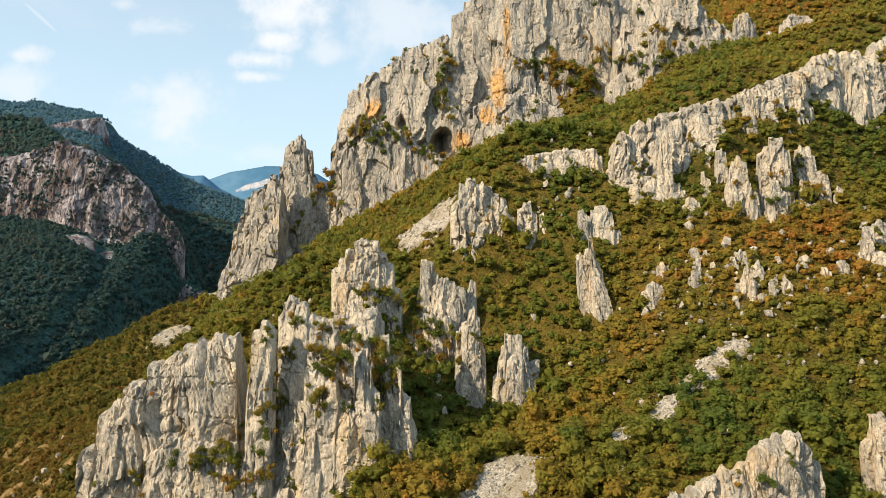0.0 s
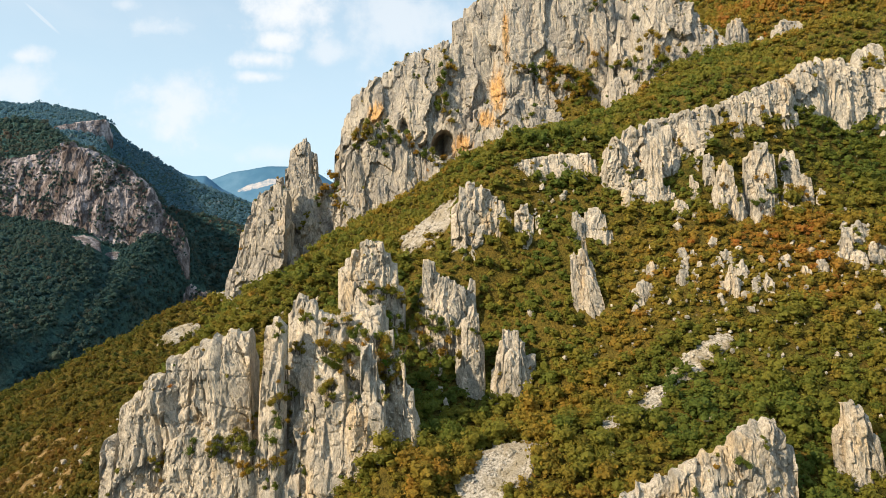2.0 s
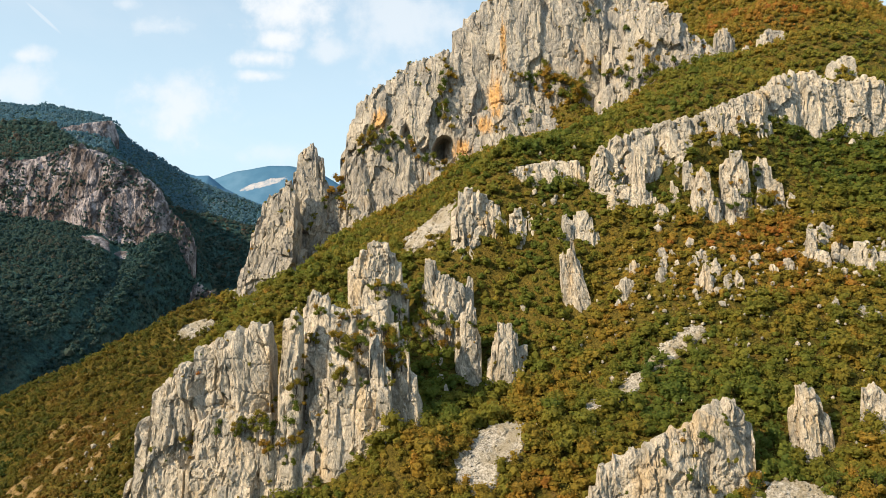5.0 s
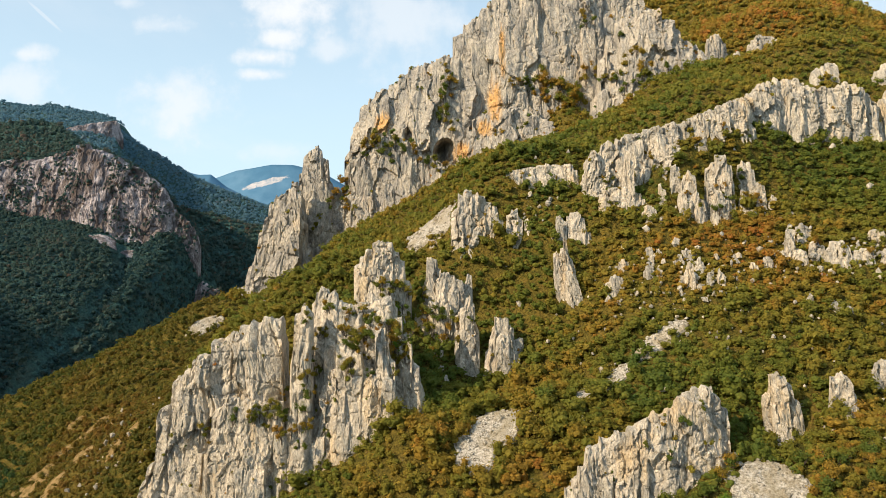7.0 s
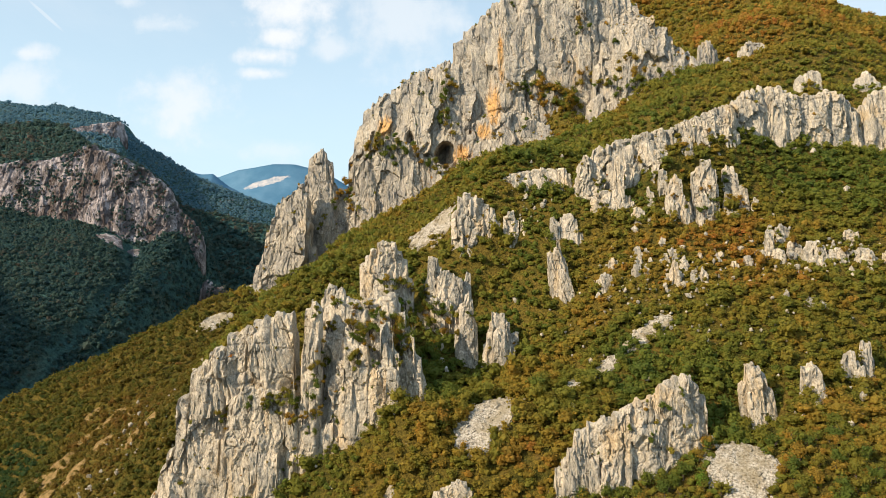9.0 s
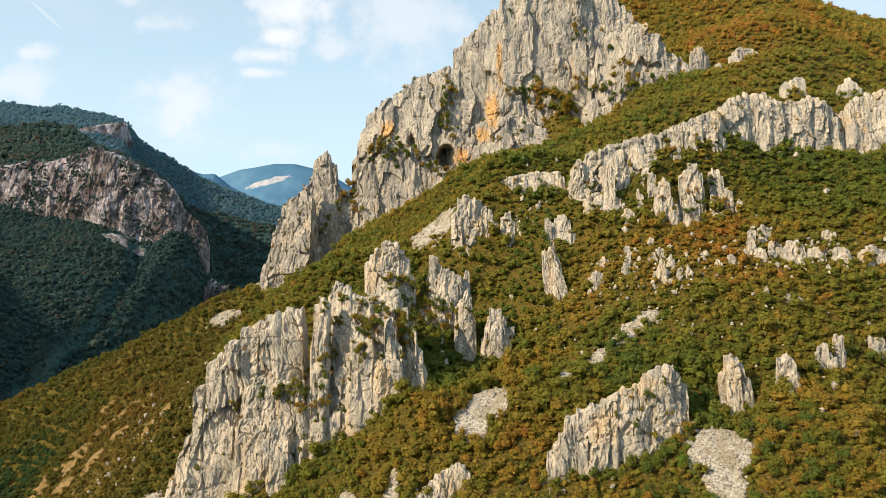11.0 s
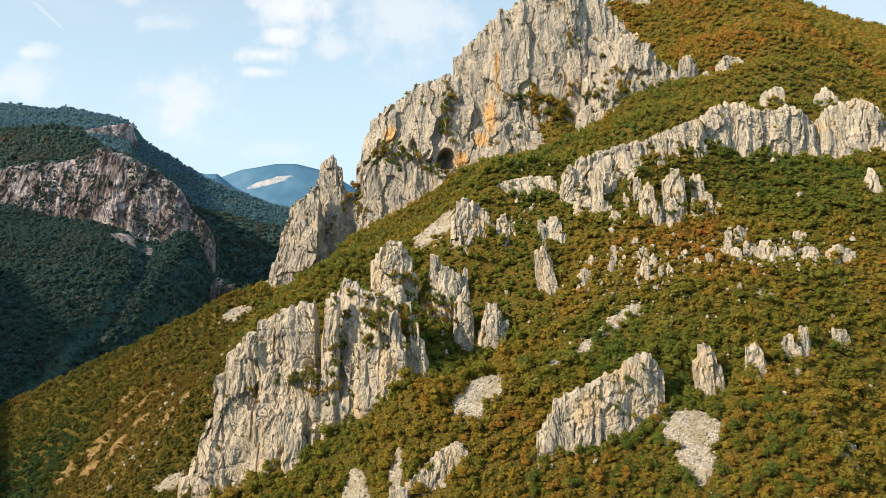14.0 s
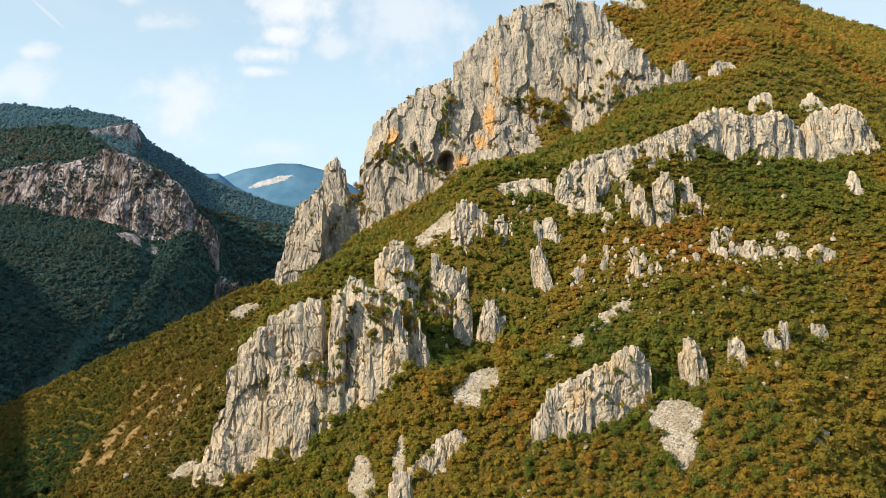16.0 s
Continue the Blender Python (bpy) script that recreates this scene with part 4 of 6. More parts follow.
crag("broken pale limestone outcrop among rubble and scrub", [(156.6, 141.7), (157.8, 147.5), (160.8, 150.3), (165.1, 149.5), (168.9, 147.4), (170.5, 141.7)], 199.6, 199.6, 3.5, seed=145, flute=0.75, col=3.6, res=0.36, spike=1)
crag("broken pale limestone outcrop among rubble and scrub", [(114.3, 149.3), (115.5, 151.6), (117.1, 152.4), (118.3, 151.2), (119.1, 148.6)], 211.6, 211.6, 2, seed=146, flute=0.75, col=3.6, res=0.36, spike=1)
crag("small weathered limestone outcrop in scrub", [(54.9, 145.5), (55.5, 147.9), (56.5, 148.8), (57.6, 148.3), (58.2, 147.6), (58.7, 145.5)], 218, 218, 1.53, seed=147, res=0.3, flute=0.5, col=2.8, spike=1, ribs=1)
crag("small weathered limestone outcrop in scrub", [(55.1, 135.8), (56.2, 139.2), (58.4, 141.0), (60.6, 140.0), (61.9, 138.6), (63.0, 135.8)], 205, 205, 3.4, seed=148, res=0.3, flute=0.5, col=2.8, spike=1, ribs=1)
crag("small weathered limestone outcrop in scrub", [(60.8, 141.6), (61.4, 144.8), (62.6, 146.4), (63.9, 145.5), (64.6, 144.3), (65.2, 141.6)], 209, 209, 1.87, seed=149, res=0.3, flute=0.5, col=2.8, spike=1, ribs=1)
crag("small weathered limestone outcrop in scrub", [(69.9, 146.6), (70.5, 149.6), (71.7, 151.0), (72.8, 150.2), (73.4, 149.1), (74.0, 146.6)], 211, 211, 1.7, seed=150, res=0.3, flute=0.5, col=2.8, spike=1, ribs=1)
crag("small weathered limestone outcrop in scrub", [(69.6, 144.6), (70.3, 148.5), (71.7, 150.6), (73.0, 149.4), (73.8, 147.7), (74.4, 144.6)], 209, 209, 2.04, seed=151, res=0.3, flute=0.5, col=2.8, spike=1, ribs=1)
crag("small weathered limestone outcrop in scrub", [(72.0, 138.9), (72.4, 141.8), (73.1, 143.2), (73.9, 142.4), (74.3, 141.3), (74.7, 138.9)], 201, 201, 1.2, seed=152, res=0.3, flute=0.5, col=2.8, spike=1, ribs=1)
crag("small weathered limestone outcrop in scrub", [(67.8, 138.5), (68.4, 142.9), (69.7, 145.5), (70.9, 144.1), (71.5, 142.0), (72.1, 138.4)], 203, 203, 1.87, seed=153, res=0.3, flute=0.5, col=2.8, spike=1, ribs=1)
crag("small weathered limestone outcrop in scrub", [(69.8, 142.3), (70.4, 146.1), (71.5, 148.2), (72.6, 147.0), (73.2, 145.4), (73.8, 142.3)], 206, 206, 1.7, seed=154, res=0.3, flute=0.5, col=2.8, spike=1, ribs=1)
crag("small weathered limestone outcrop in scrub", [(79.7, 137.2), (80.4, 142.8), (81.8, 146.4), (83.2, 144.4), (83.9, 141.5), (84.6, 137.2)], 197, 197, 2.21, seed=155, res=0.3, flute=0.5, col=2.8, spike=1, ribs=1)
crag("small weathered limestone outcrop in scrub", [(84.6, 141.2), (85.2, 145.2), (86.4, 147.5), (87.6, 146.2), (88.3, 144.4), (88.9, 141.2)], 201, 201, 1.87, seed=156, res=0.3, flute=0.5, col=2.8, spike=1, ribs=1)
crag("small weathered limestone outcrop in scrub", [(86.8, 137.2), (87.4, 140.9), (88.6, 142.9), (89.7, 141.8), (90.4, 140.2), (91.0, 137.2)], 196, 196, 1.87, seed=157, res=0.3, flute=0.5, col=2.8, spike=1, ribs=1)
crag("small weathered limestone outcrop in scrub", [(90.0, 137.2), (90.5, 141.5), (91.3, 144.1), (92.2, 142.7), (92.7, 140.7), (93.1, 137.2)], 195, 195, 1.36, seed=158, res=0.3, flute=0.5, col=2.8, spike=1, ribs=1)
crag("small weathered limestone outcrop in scrub", [(78.7, 142.7), (79.3, 146.3), (80.4, 148.2), (81.5, 147.1), (82.1, 145.6), (82.7, 142.7)], 204, 204, 1.7, seed=159, res=0.3, flute=0.5, col=2.8, spike=1, ribs=1)
crag("small weathered limestone outcrop in scrub", [(81.7, 145.6), (82.4, 148.6), (83.7, 150.0), (85.1, 149.2), (85.8, 148.1), (86.5, 145.6)], 206, 206, 2.04, seed=160, res=0.3, flute=0.5, col=2.8, spike=1, ribs=1)
crag("small weathered limestone outcrop in scrub", [(101.9, 140.8), (102.5, 143.7), (103.7, 145.1), (104.9, 144.3), (105.6, 143.2), (106.1, 140.8)], 199, 199, 1.87, seed=161, res=0.3, flute=0.5, col=2.8, spike=1, ribs=1)
crag("small weathered limestone outcrop in scrub", [(107.4, 142.7), (108.0, 145.8), (109.3, 147.4), (110.7, 146.5), (111.4, 145.2), (112.0, 142.7)], 201, 201, 2.04, seed=162, res=0.3, flute=0.5, col=2.8, spike=1, ribs=1)
crag("small weathered limestone outcrop in scrub", [(95.7, 137.2), (96.3, 139.6), (97.3, 140.6), (98.4, 140.1), (99.0, 139.3), (99.5, 137.2)], 195, 195, 1.7, seed=163, res=0.3, flute=0.5, col=2.8, spike=1, ribs=1)
crag("small weathered limestone outcrop in scrub", [(73.6, 146.2), (74.0, 148.7), (74.8, 149.8), (75.6, 149.2), (76.1, 148.4), (76.4, 146.2)], 209, 209, 1.2, seed=164, res=0.3, flute=0.5, col=2.8, spike=1, ribs=1)
crag("small weathered limestone outcrop in scrub", [(69.3, 132.4), (69.7, 135.0), (70.4, 136.2), (71.2, 135.6), (71.6, 134.6), (72.0, 132.4)], 197, 197, 1.2, seed=165, res=0.3, flute=0.5, col=2.8, spike=1, ribs=1)
crag("small weathered limestone outcrop in scrub", [(76.8, 132.6), (77.2, 135.2), (78.1, 136.4), (78.9, 135.7), (79.4, 134.8), (79.8, 132.6)], 194, 194, 1.36, seed=166, res=0.3, flute=0.5, col=2.8, spike=1, ribs=1)
crag("small weathered limestone outcrop in scrub", [(57.3, 129.4), (57.7, 131.8), (58.4, 132.9), (59.2, 132.3), (59.6, 131.5), (60.0, 129.4)], 199, 199, 1.2, seed=167, res=0.3, flute=0.5, col=2.8, spike=1, ribs=1)
crag("small weathered limestone outcrop in scrub", [(72.1, 159.5), (73.2, 163.8), (75.3, 166.3), (77.4, 164.9), (78.6, 163.0), (79.7, 159.5)], 223, 223, 3.06, seed=168, res=0.3, flute=0.5, col=2.8, spike=1, ribs=1)
crag("small weathered limestone outcrop in scrub", [(78.4, 157.9), (78.9, 160.8), (80.0, 162.1), (81.1, 161.4), (81.7, 160.3), (82.2, 157.9)], 220, 220, 1.53, seed=169, res=0.3, flute=0.5, col=2.8, spike=1, ribs=1)
crag("small weathered limestone outcrop in scrub", [(63.0, 148.6), (63.4, 150.7), (64.2, 151.5), (65.0, 151.1), (65.5, 150.5), (65.9, 148.6)], 215, 215, 1.2, seed=170, res=0.3, flute=0.5, col=2.8, spike=1, ribs=1)
crag("small weathered limestone outcrop in scrub", [(-3.4, 105.4), (-2.9, 109.3), (-1.8, 111.6), (-0.7, 110.3), (-0.1, 108.6), (0.5, 105.4)], 199, 199, 1.7, seed=171, res=0.3, flute=0.5, col=2.8, spike=1, ribs=1)
crag("small weathered limestone outcrop in scrub", [(-0.7, 109.2), (-0.4, 112.0), (0.3, 113.2), (1.0, 112.5), (1.3, 111.5), (1.7, 109.2)], 205, 205, 1.2, seed=172, res=0.3, flute=0.5, col=2.8, spike=1, ribs=1)
crag("small limestone rib at the edge of a gully", [(-20.9, 60.4), (-19.2, 67.4), (-16.6, 70.4), (-13.2, 70.2), (-11.6, 65.4), (-10.8, 59.3)], 139, 139, 3, seed=173, flute=0.6, col=3.2, res=0.36, spike=1)
crag("upper half of a leaning pale limestone blade", [(37.1, 136.8), (37.5, 147.5), (39.0, 149.7), (40.2, 148.5), (41.2, 152.0), (42.4, 153.6), (43.4, 149.9), (44.4, 144.2), (45.6, 136.7)], 211, 211, 2.6, seed=120, flute=0.6, col=3, slant=0.1, ribs=2, res=0.32, spike=1)
crag("lower half of a leaning pale limestone blade", [(39.7, 125.9), (40.3, 136.9), (42.1, 141.5), (44.5, 142.5), (45.5, 139.9), (46.1, 131.9), (46.7, 125.9)], 208, 208, 2.4, seed=121, flute=0.6, col=3, slant=0.24, ribs=1, res=0.32, spike=1)
crag("slim pointed limestone needle on the slope", [(3.7, 109.2), (4.8, 126.7), (7.9, 134.7), (10.8, 129.2), (12.2, 106.3)], 203, 202, 5, seed=8, res=0.35, flute=0.8, col=4.0)
crag("pale blocky limestone stub in scrub", [(12.8, 107.1), (14.7, 117.0), (18.1, 127.4), (22.6, 124.4), (25.4, 111.6)], 200, 199, 5, seed=9, res=0.35, flute=0.8, col=4.0)
crag("broad limestone crag with a rounded head", [(1.6, 140.7), (2.5, 162.6), (5.8, 170.2), (9.1, 172.1), (14.6, 170.2), (19.0, 166.4), (21.7, 159.2), (22.9, 137.8)], 234, 235, 8, seed=10, res=0.36)
crag("small limestone pillar among scrub", [(39.1, 148.8), (40.7, 159.4), (42.8, 163.1), (44.9, 159.4), (45.7, 148.8)], 224, 224, 4, seed=12, res=0.36, flute=0.7, col=3.5)
crag("small pointed limestone pillar in scrub", [(44.7, 148.8), (46.1, 161.6), (48.3, 164.7), (52.0, 160.5), (55.5, 149.3)], 225, 225, 5, seed=13, res=0.36, flute=0.7, col=4.0)
crag("low limestone wall running up the slope", [(16.0, 173.4), (19.4, 177.8), (26.6, 180.6), (39.5, 183.3), (49.5, 183.2), (55.0, 176.5)], 242, 242, 6, seed=15, res=0.36, flute=0.9, col=4.5)
crag("fluted limestone wall of upright ribs", [(52.0, 171.7), (55.9, 184.9), (63.3, 191.1), (78.0, 196.2), (91.8, 199.7), (94.0, 187.5)], 236, 242, 7, seed=16, res=0.36, col=5.0)
crag("ragged limestone ridge climbing the hillside", [(85.6, 187.6), (90.7, 198.4), (102.2, 203.8), (116.2, 209.3), (124.9, 211.9), (128.7, 199.4)], 243, 254, 8, seed=17, res=0.36, col=5.0)
crag("long pale limestone outcrop along the ridge", [(118.4, 200.6), (126.6, 214.2), (139.2, 221.6), (148.2, 221.9), (161.1, 217.6), (174.8, 221.1), (187.4, 215.4), (192.1, 199.3)], 258, 274, 8, seed=18, res=0.5)
crag("massive pale limestone outcrop on the ridge", [(185.8, 198.0), (191.0, 214.2), (200.0, 222.2), (214.2, 226.7), (224.7, 221.4), (231.2, 209.8), (236.5, 200.6)], 276, 282, 10, seed=19, res=0.5)
crag("flat-topped limestone block above the ridge", [(171.0, 227.6), (172.9, 232.8), (181.6, 237.4), (184.9, 232.3), (189.4, 226.0)], 296, 298, 6, seed=20, res=0.5, flute=0.9)
crag("flat-topped limestone block above the ridge", [(199.0, 224.3), (201.0, 232.0), (207.0, 235.3), (211.8, 234.1), (214.4, 225.8)], 296, 298, 6, seed=21, res=0.5, flute=0.9)
crag("lone limestone pinnacle in the woods", [(193.4, 173.3), (195.0, 184.2), (198.3, 186.3), (201.2, 173.2)], 236, 236, 4, seed=29, res=0.38, flute=0.7, col=4.0)
crag("long limestone fin with a stepped crest", [(27.6, 79.7), (31.3, 88.0), (37.0, 99.4), (43.5, 102.0), (51.0, 106.7), (58.0, 108.9), (63.8, 113.7), (69.2, 114.0), (73.0, 107.6), (75.1, 91.0)], 138, 144, 7, seed=30, res=0.3, flute=1.0, col=4.5)
crag("squat limestone pinnacle above a scree chute", [(85.3, 93.7), (85.9, 109.3), (86.9, 114.0), (88.9, 116.0), (91.7, 115.6), (93.4, 113.1), (94.5, 109.3), (95.3, 104.6), (95.9, 93.6)], 151, 151, 4.5, seed=31, res=0.3, flute=0.8, col=4.0, slant=0.1)
crag("small limestone stump in scrub", [(103.7, 105.3), (104.9, 114.4), (109.1, 116.5), (111.9, 106.9)], 151, 151, 3, seed=32, res=0.3, flute=0.6, col=3.5)
crag("small leaning limestone tooth in scrub", [(120.0, 108.9), (121.6, 116.7), (124.1, 118.8), (126.9, 114.1), (129.1, 103.8)], 160, 159, 3, seed=33, res=0.3, flute=0.6, col=3.5)
crag("small pointed limestone tooth in scrub", [(128.6, 111.3), (129.9, 121.4), (132.5, 119.6), (134.4, 110.0)], 164, 164, 2.5, seed=34, res=0.3, flute=0.5, col=3.5)
crag("low cracked limestone knob in scrub", [(143.7, 111.0), (146.0, 119.1), (151.0, 118.2), (153.6, 112.4)], 172, 172, 3, seed=35, res=0.3, flute=0.6, col=3.5)
crag("low limestone ridge beside a gully", [(-21.2, 55.2), (-17.5, 66.3), (-9.4, 73.7), (-1.2, 81.6), (5.0, 84.2), (7.9, 80.4), (9.5, 69.2)], 142, 146, 5, seed=36, res=0.3, flute=0.9, col=4.0)
crag("small limestone boulder beside a gully", [(8.9, 75.1), (10.8, 80.1), (14.9, 77.2), (16.1, 72.6)], 147, 147, 2.5, seed=37, res=0.3, flute=0.5, col=3.5)
crag("tall cream limestone spire with a ragged top", [(-134.0, 105.6), (-125.5, 117.4), (-117.9, 142.1), (-111.1, 166.3), (-106.1, 181.2), (-97.8, 184.3), (-90.4, 192.2), (-87.2, 180.2), (-83.2, 148.0), (-76.8, 124.0)], 404, 398, 16, seed=38, res=0.6, flute=1.7, mat=CLIFF, col=8.0)
crag("dark-sided limestone pinnacle with a blunt top", [(-98.4, 156.3), (-93.1, 193.8), (-88.8, 210.5), (-82.1, 214.6), (-77.1, 209.5), (-72.1, 189.5), (-65.5, 185.3), (-57.9, 184.4), (-51.3, 164.4)], 420, 418, 13, seed=39, res=0.6, flute=1.6, mat=CLIFF, col=8.0)
crag("great limestone cliff with a cave at its foot", [(-68.5, 156.2), (-60.5, 223.1), (-55.3, 239.9), (-39.2, 252.5), (-20.5, 266.8), (2.3, 273.4), (9.1, 269.9), (17.5, 261.5), (24.1, 231.9), (25.7, 206.5)], 428, 428, 28, seed=40, name="cliff", group="great cliff", mat=CLIFF, res=0.7, flute=1.7, spike=1.8, col=12.0, lean=0.7, ribs=4, pleat=0.35, hollow=[(-0.3, 208.2, 6.5, 9.5, 24.0), (-23.3, 219.5, 2.0, 4.0, 5.0)])
crag("tall bright buttress of the great cliff with rusty seeps", [(-0.5, 194.3), (4.0, 270.9), (6.6, 287.0), (25.5, 306.6), (38.3, 319.4), (58.0, 328.0), (75.1, 334.0), (94.0, 337.5), (102.5, 322.2), (106.7, 288.1), (110.9, 236.8)], 432, 436, 30, seed=41, name="cliff", group="great cliff", mat=CLIFF, res=0.75, flute=1.75, spike=1.8, col=13.0, lean=0.7, ribs=4, pleat=0.35)
crag("upper grey wall of the great cliff", [(83.4, 233.0), (90.1, 318.7), (100.4, 335.8), (111.5, 334.0), (127.8, 316.7), (138.0, 304.7), (149.9, 271.2), (154.1, 236.9)], 438, 438, 24, seed=42, name="cliff", group="great cliff", mat=CLIFF, res=0.75, flute=1.75, spike=1.8, col=12.0, lean=0.8, ribs=2, pleat=0.35)
crag("limestone buttress of the great cliff with cracked columns", [(88.9, 228.3), (95.4, 260.6), (101.1, 279.9), (110.7, 291.9), (122.0, 296.5), (130.0, 294.8), (139.5, 285.8), (145.1, 277.7), (152.3, 272.8), (161.1, 267.0), (167.4, 247.7)], 406, 404, 18, seed=43, name="cliff", group="great cliff", mat=CLIFF, res=0.65, flute=1.6, spike=2.6, col=9.0, ribs=7)
crag("rock shoulder below the cave with scrub on top", [(-62.5, 159.9), (-56.7, 195.6), (-51.0, 212.2), (-39.8, 216.8), (-21.6, 214.2), (-10.6, 203.0), (0.5, 198.2), (8.3, 184.7)], 394, 390, 10, seed=44, name="cliff", group="great cliff", mat=CLIFF, res=0.6, flute=1.4, col=8.0, ribs=4)
crag("pale limestone foot of the great cliff", [(6.1, 192.3), (11.0, 216.6), (20.8, 231.9), (44.4, 235.8), (63.0, 229.2), (75.1, 219.5), (81.5, 204.0)], 406, 406, 10, seed=45, name="cliff", group="great cliff", mat=CLIFF, res=0.6, flute=1.4, col=8.0, ribs=3)
crag("small grey outcrop beside the cliff", [(167.3, 265.9), (169.8, 278.2), (174.7, 283.1), (178.4, 267.5)], 414, 414, 4, seed=46, res=0.6, mat=CLIFF)
crag("small grey outcrop beside the cliff", [(188.7, 269.4), (191.2, 278.4), (194.4, 281.6), (201.8, 283.2), (207.4, 278.3), (210.5, 270.9)], 412, 412, 4, seed=47, res=0.6, mat=CLIFF)
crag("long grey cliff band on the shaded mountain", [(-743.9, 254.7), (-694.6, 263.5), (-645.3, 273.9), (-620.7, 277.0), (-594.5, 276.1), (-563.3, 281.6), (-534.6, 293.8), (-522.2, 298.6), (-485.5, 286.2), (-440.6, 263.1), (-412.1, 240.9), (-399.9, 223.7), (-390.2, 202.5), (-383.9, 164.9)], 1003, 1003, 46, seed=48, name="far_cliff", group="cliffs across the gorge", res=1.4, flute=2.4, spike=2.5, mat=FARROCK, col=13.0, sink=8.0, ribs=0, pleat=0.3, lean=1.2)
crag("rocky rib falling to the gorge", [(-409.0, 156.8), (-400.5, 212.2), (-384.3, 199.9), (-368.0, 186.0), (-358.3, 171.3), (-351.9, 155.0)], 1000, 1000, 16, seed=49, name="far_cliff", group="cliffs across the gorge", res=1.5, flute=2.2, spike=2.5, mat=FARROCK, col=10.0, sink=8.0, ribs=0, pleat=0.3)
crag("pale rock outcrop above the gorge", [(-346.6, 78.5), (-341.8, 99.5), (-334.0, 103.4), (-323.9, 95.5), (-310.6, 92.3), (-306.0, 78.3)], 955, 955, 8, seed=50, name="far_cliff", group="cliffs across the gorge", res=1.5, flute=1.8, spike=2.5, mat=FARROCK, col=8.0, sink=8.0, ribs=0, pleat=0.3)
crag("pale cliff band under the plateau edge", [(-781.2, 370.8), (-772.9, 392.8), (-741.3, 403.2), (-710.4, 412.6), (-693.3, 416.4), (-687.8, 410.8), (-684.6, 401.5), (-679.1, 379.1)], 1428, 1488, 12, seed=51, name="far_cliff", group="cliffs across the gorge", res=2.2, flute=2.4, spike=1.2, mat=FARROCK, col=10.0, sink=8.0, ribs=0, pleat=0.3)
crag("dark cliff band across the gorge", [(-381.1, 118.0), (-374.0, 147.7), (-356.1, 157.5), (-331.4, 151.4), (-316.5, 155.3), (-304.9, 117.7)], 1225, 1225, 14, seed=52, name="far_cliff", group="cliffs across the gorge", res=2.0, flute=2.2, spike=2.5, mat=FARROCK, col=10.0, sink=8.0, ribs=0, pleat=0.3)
crag("small weathered limestone outcrop in scrub", [(-28.9, 128.3), (-26.7, 136.8), (-23.1, 141.0), (-20.1, 138.7), (-18.4, 135.4), (-16.4, 127.6)], 206, 206, 2.8, seed=66, res=0.35, flute=0.6, col=3.5)
crag("grey rocks on the wooded skyline", [(167.6, 387.0), (174.5, 393.8), (187.1, 397.1), (197.4, 397.0), (206.5, 387.8)], 625, 625, 5, seed=69, res=0.8, mat=CLIFF)
crag("grey rocks on the wooded skyline", [(212.4, 390.5), (221.6, 397.4), (237.7, 400.7), (250.3, 397.2), (259.5, 387.9)], 630, 630, 5, seed=70, res=0.8, mat=CLIFF)
crag("grey limestone step on the slope", [(57.7, 167.5), (60.1, 172.4), (67.6, 172.9), (73.5, 170.7), (77.2, 166.9)], 229, 229, 3, seed=74, res=0.4, flute=0.8, col=4.0)
crag("small grey outcrop beside the cliff", [(162.1, 269.4), (164.0, 278.3), (167.2, 283.2), (172.1, 281.5), (174.5, 270.9)], 411, 411, 4, seed=75, res=0.6, mat=CLIFF)
crag("small grey outcrop beside the cliff", [(174.6, 262.5), (176.4, 267.3), (180.4, 269.6), (182.8, 263.2)], 402, 402, 3, seed=76, res=0.6, mat=CLIFF)

# ---- scrub and trees ----
ICO_V = np.array([(0, 0, 1)] + [(math.cos(a) * 0.894, math.sin(a) * 0.894, 0.447) for a in np.arange(5) * 2 * math.pi / 5]
                 + [(math.cos(a) * 0.894, math.sin(a) * 0.894, -0.447) for a in (np.arange(5) + 0.5) * 2 * math.pi / 5] + [(0, 0, -1)])
ICO_F = np.array([(0, i, i % 5 + 1) for i in range(1, 6)] + [(i, i + 5, i % 5 + 1) for i in range(1, 6)]
                 + [(i % 5 + 1, i + 5, i % 5 + 6) for i in range(1, 6)] + [(11, i % 5 + 6, i + 5) for i in range(1, 6)])


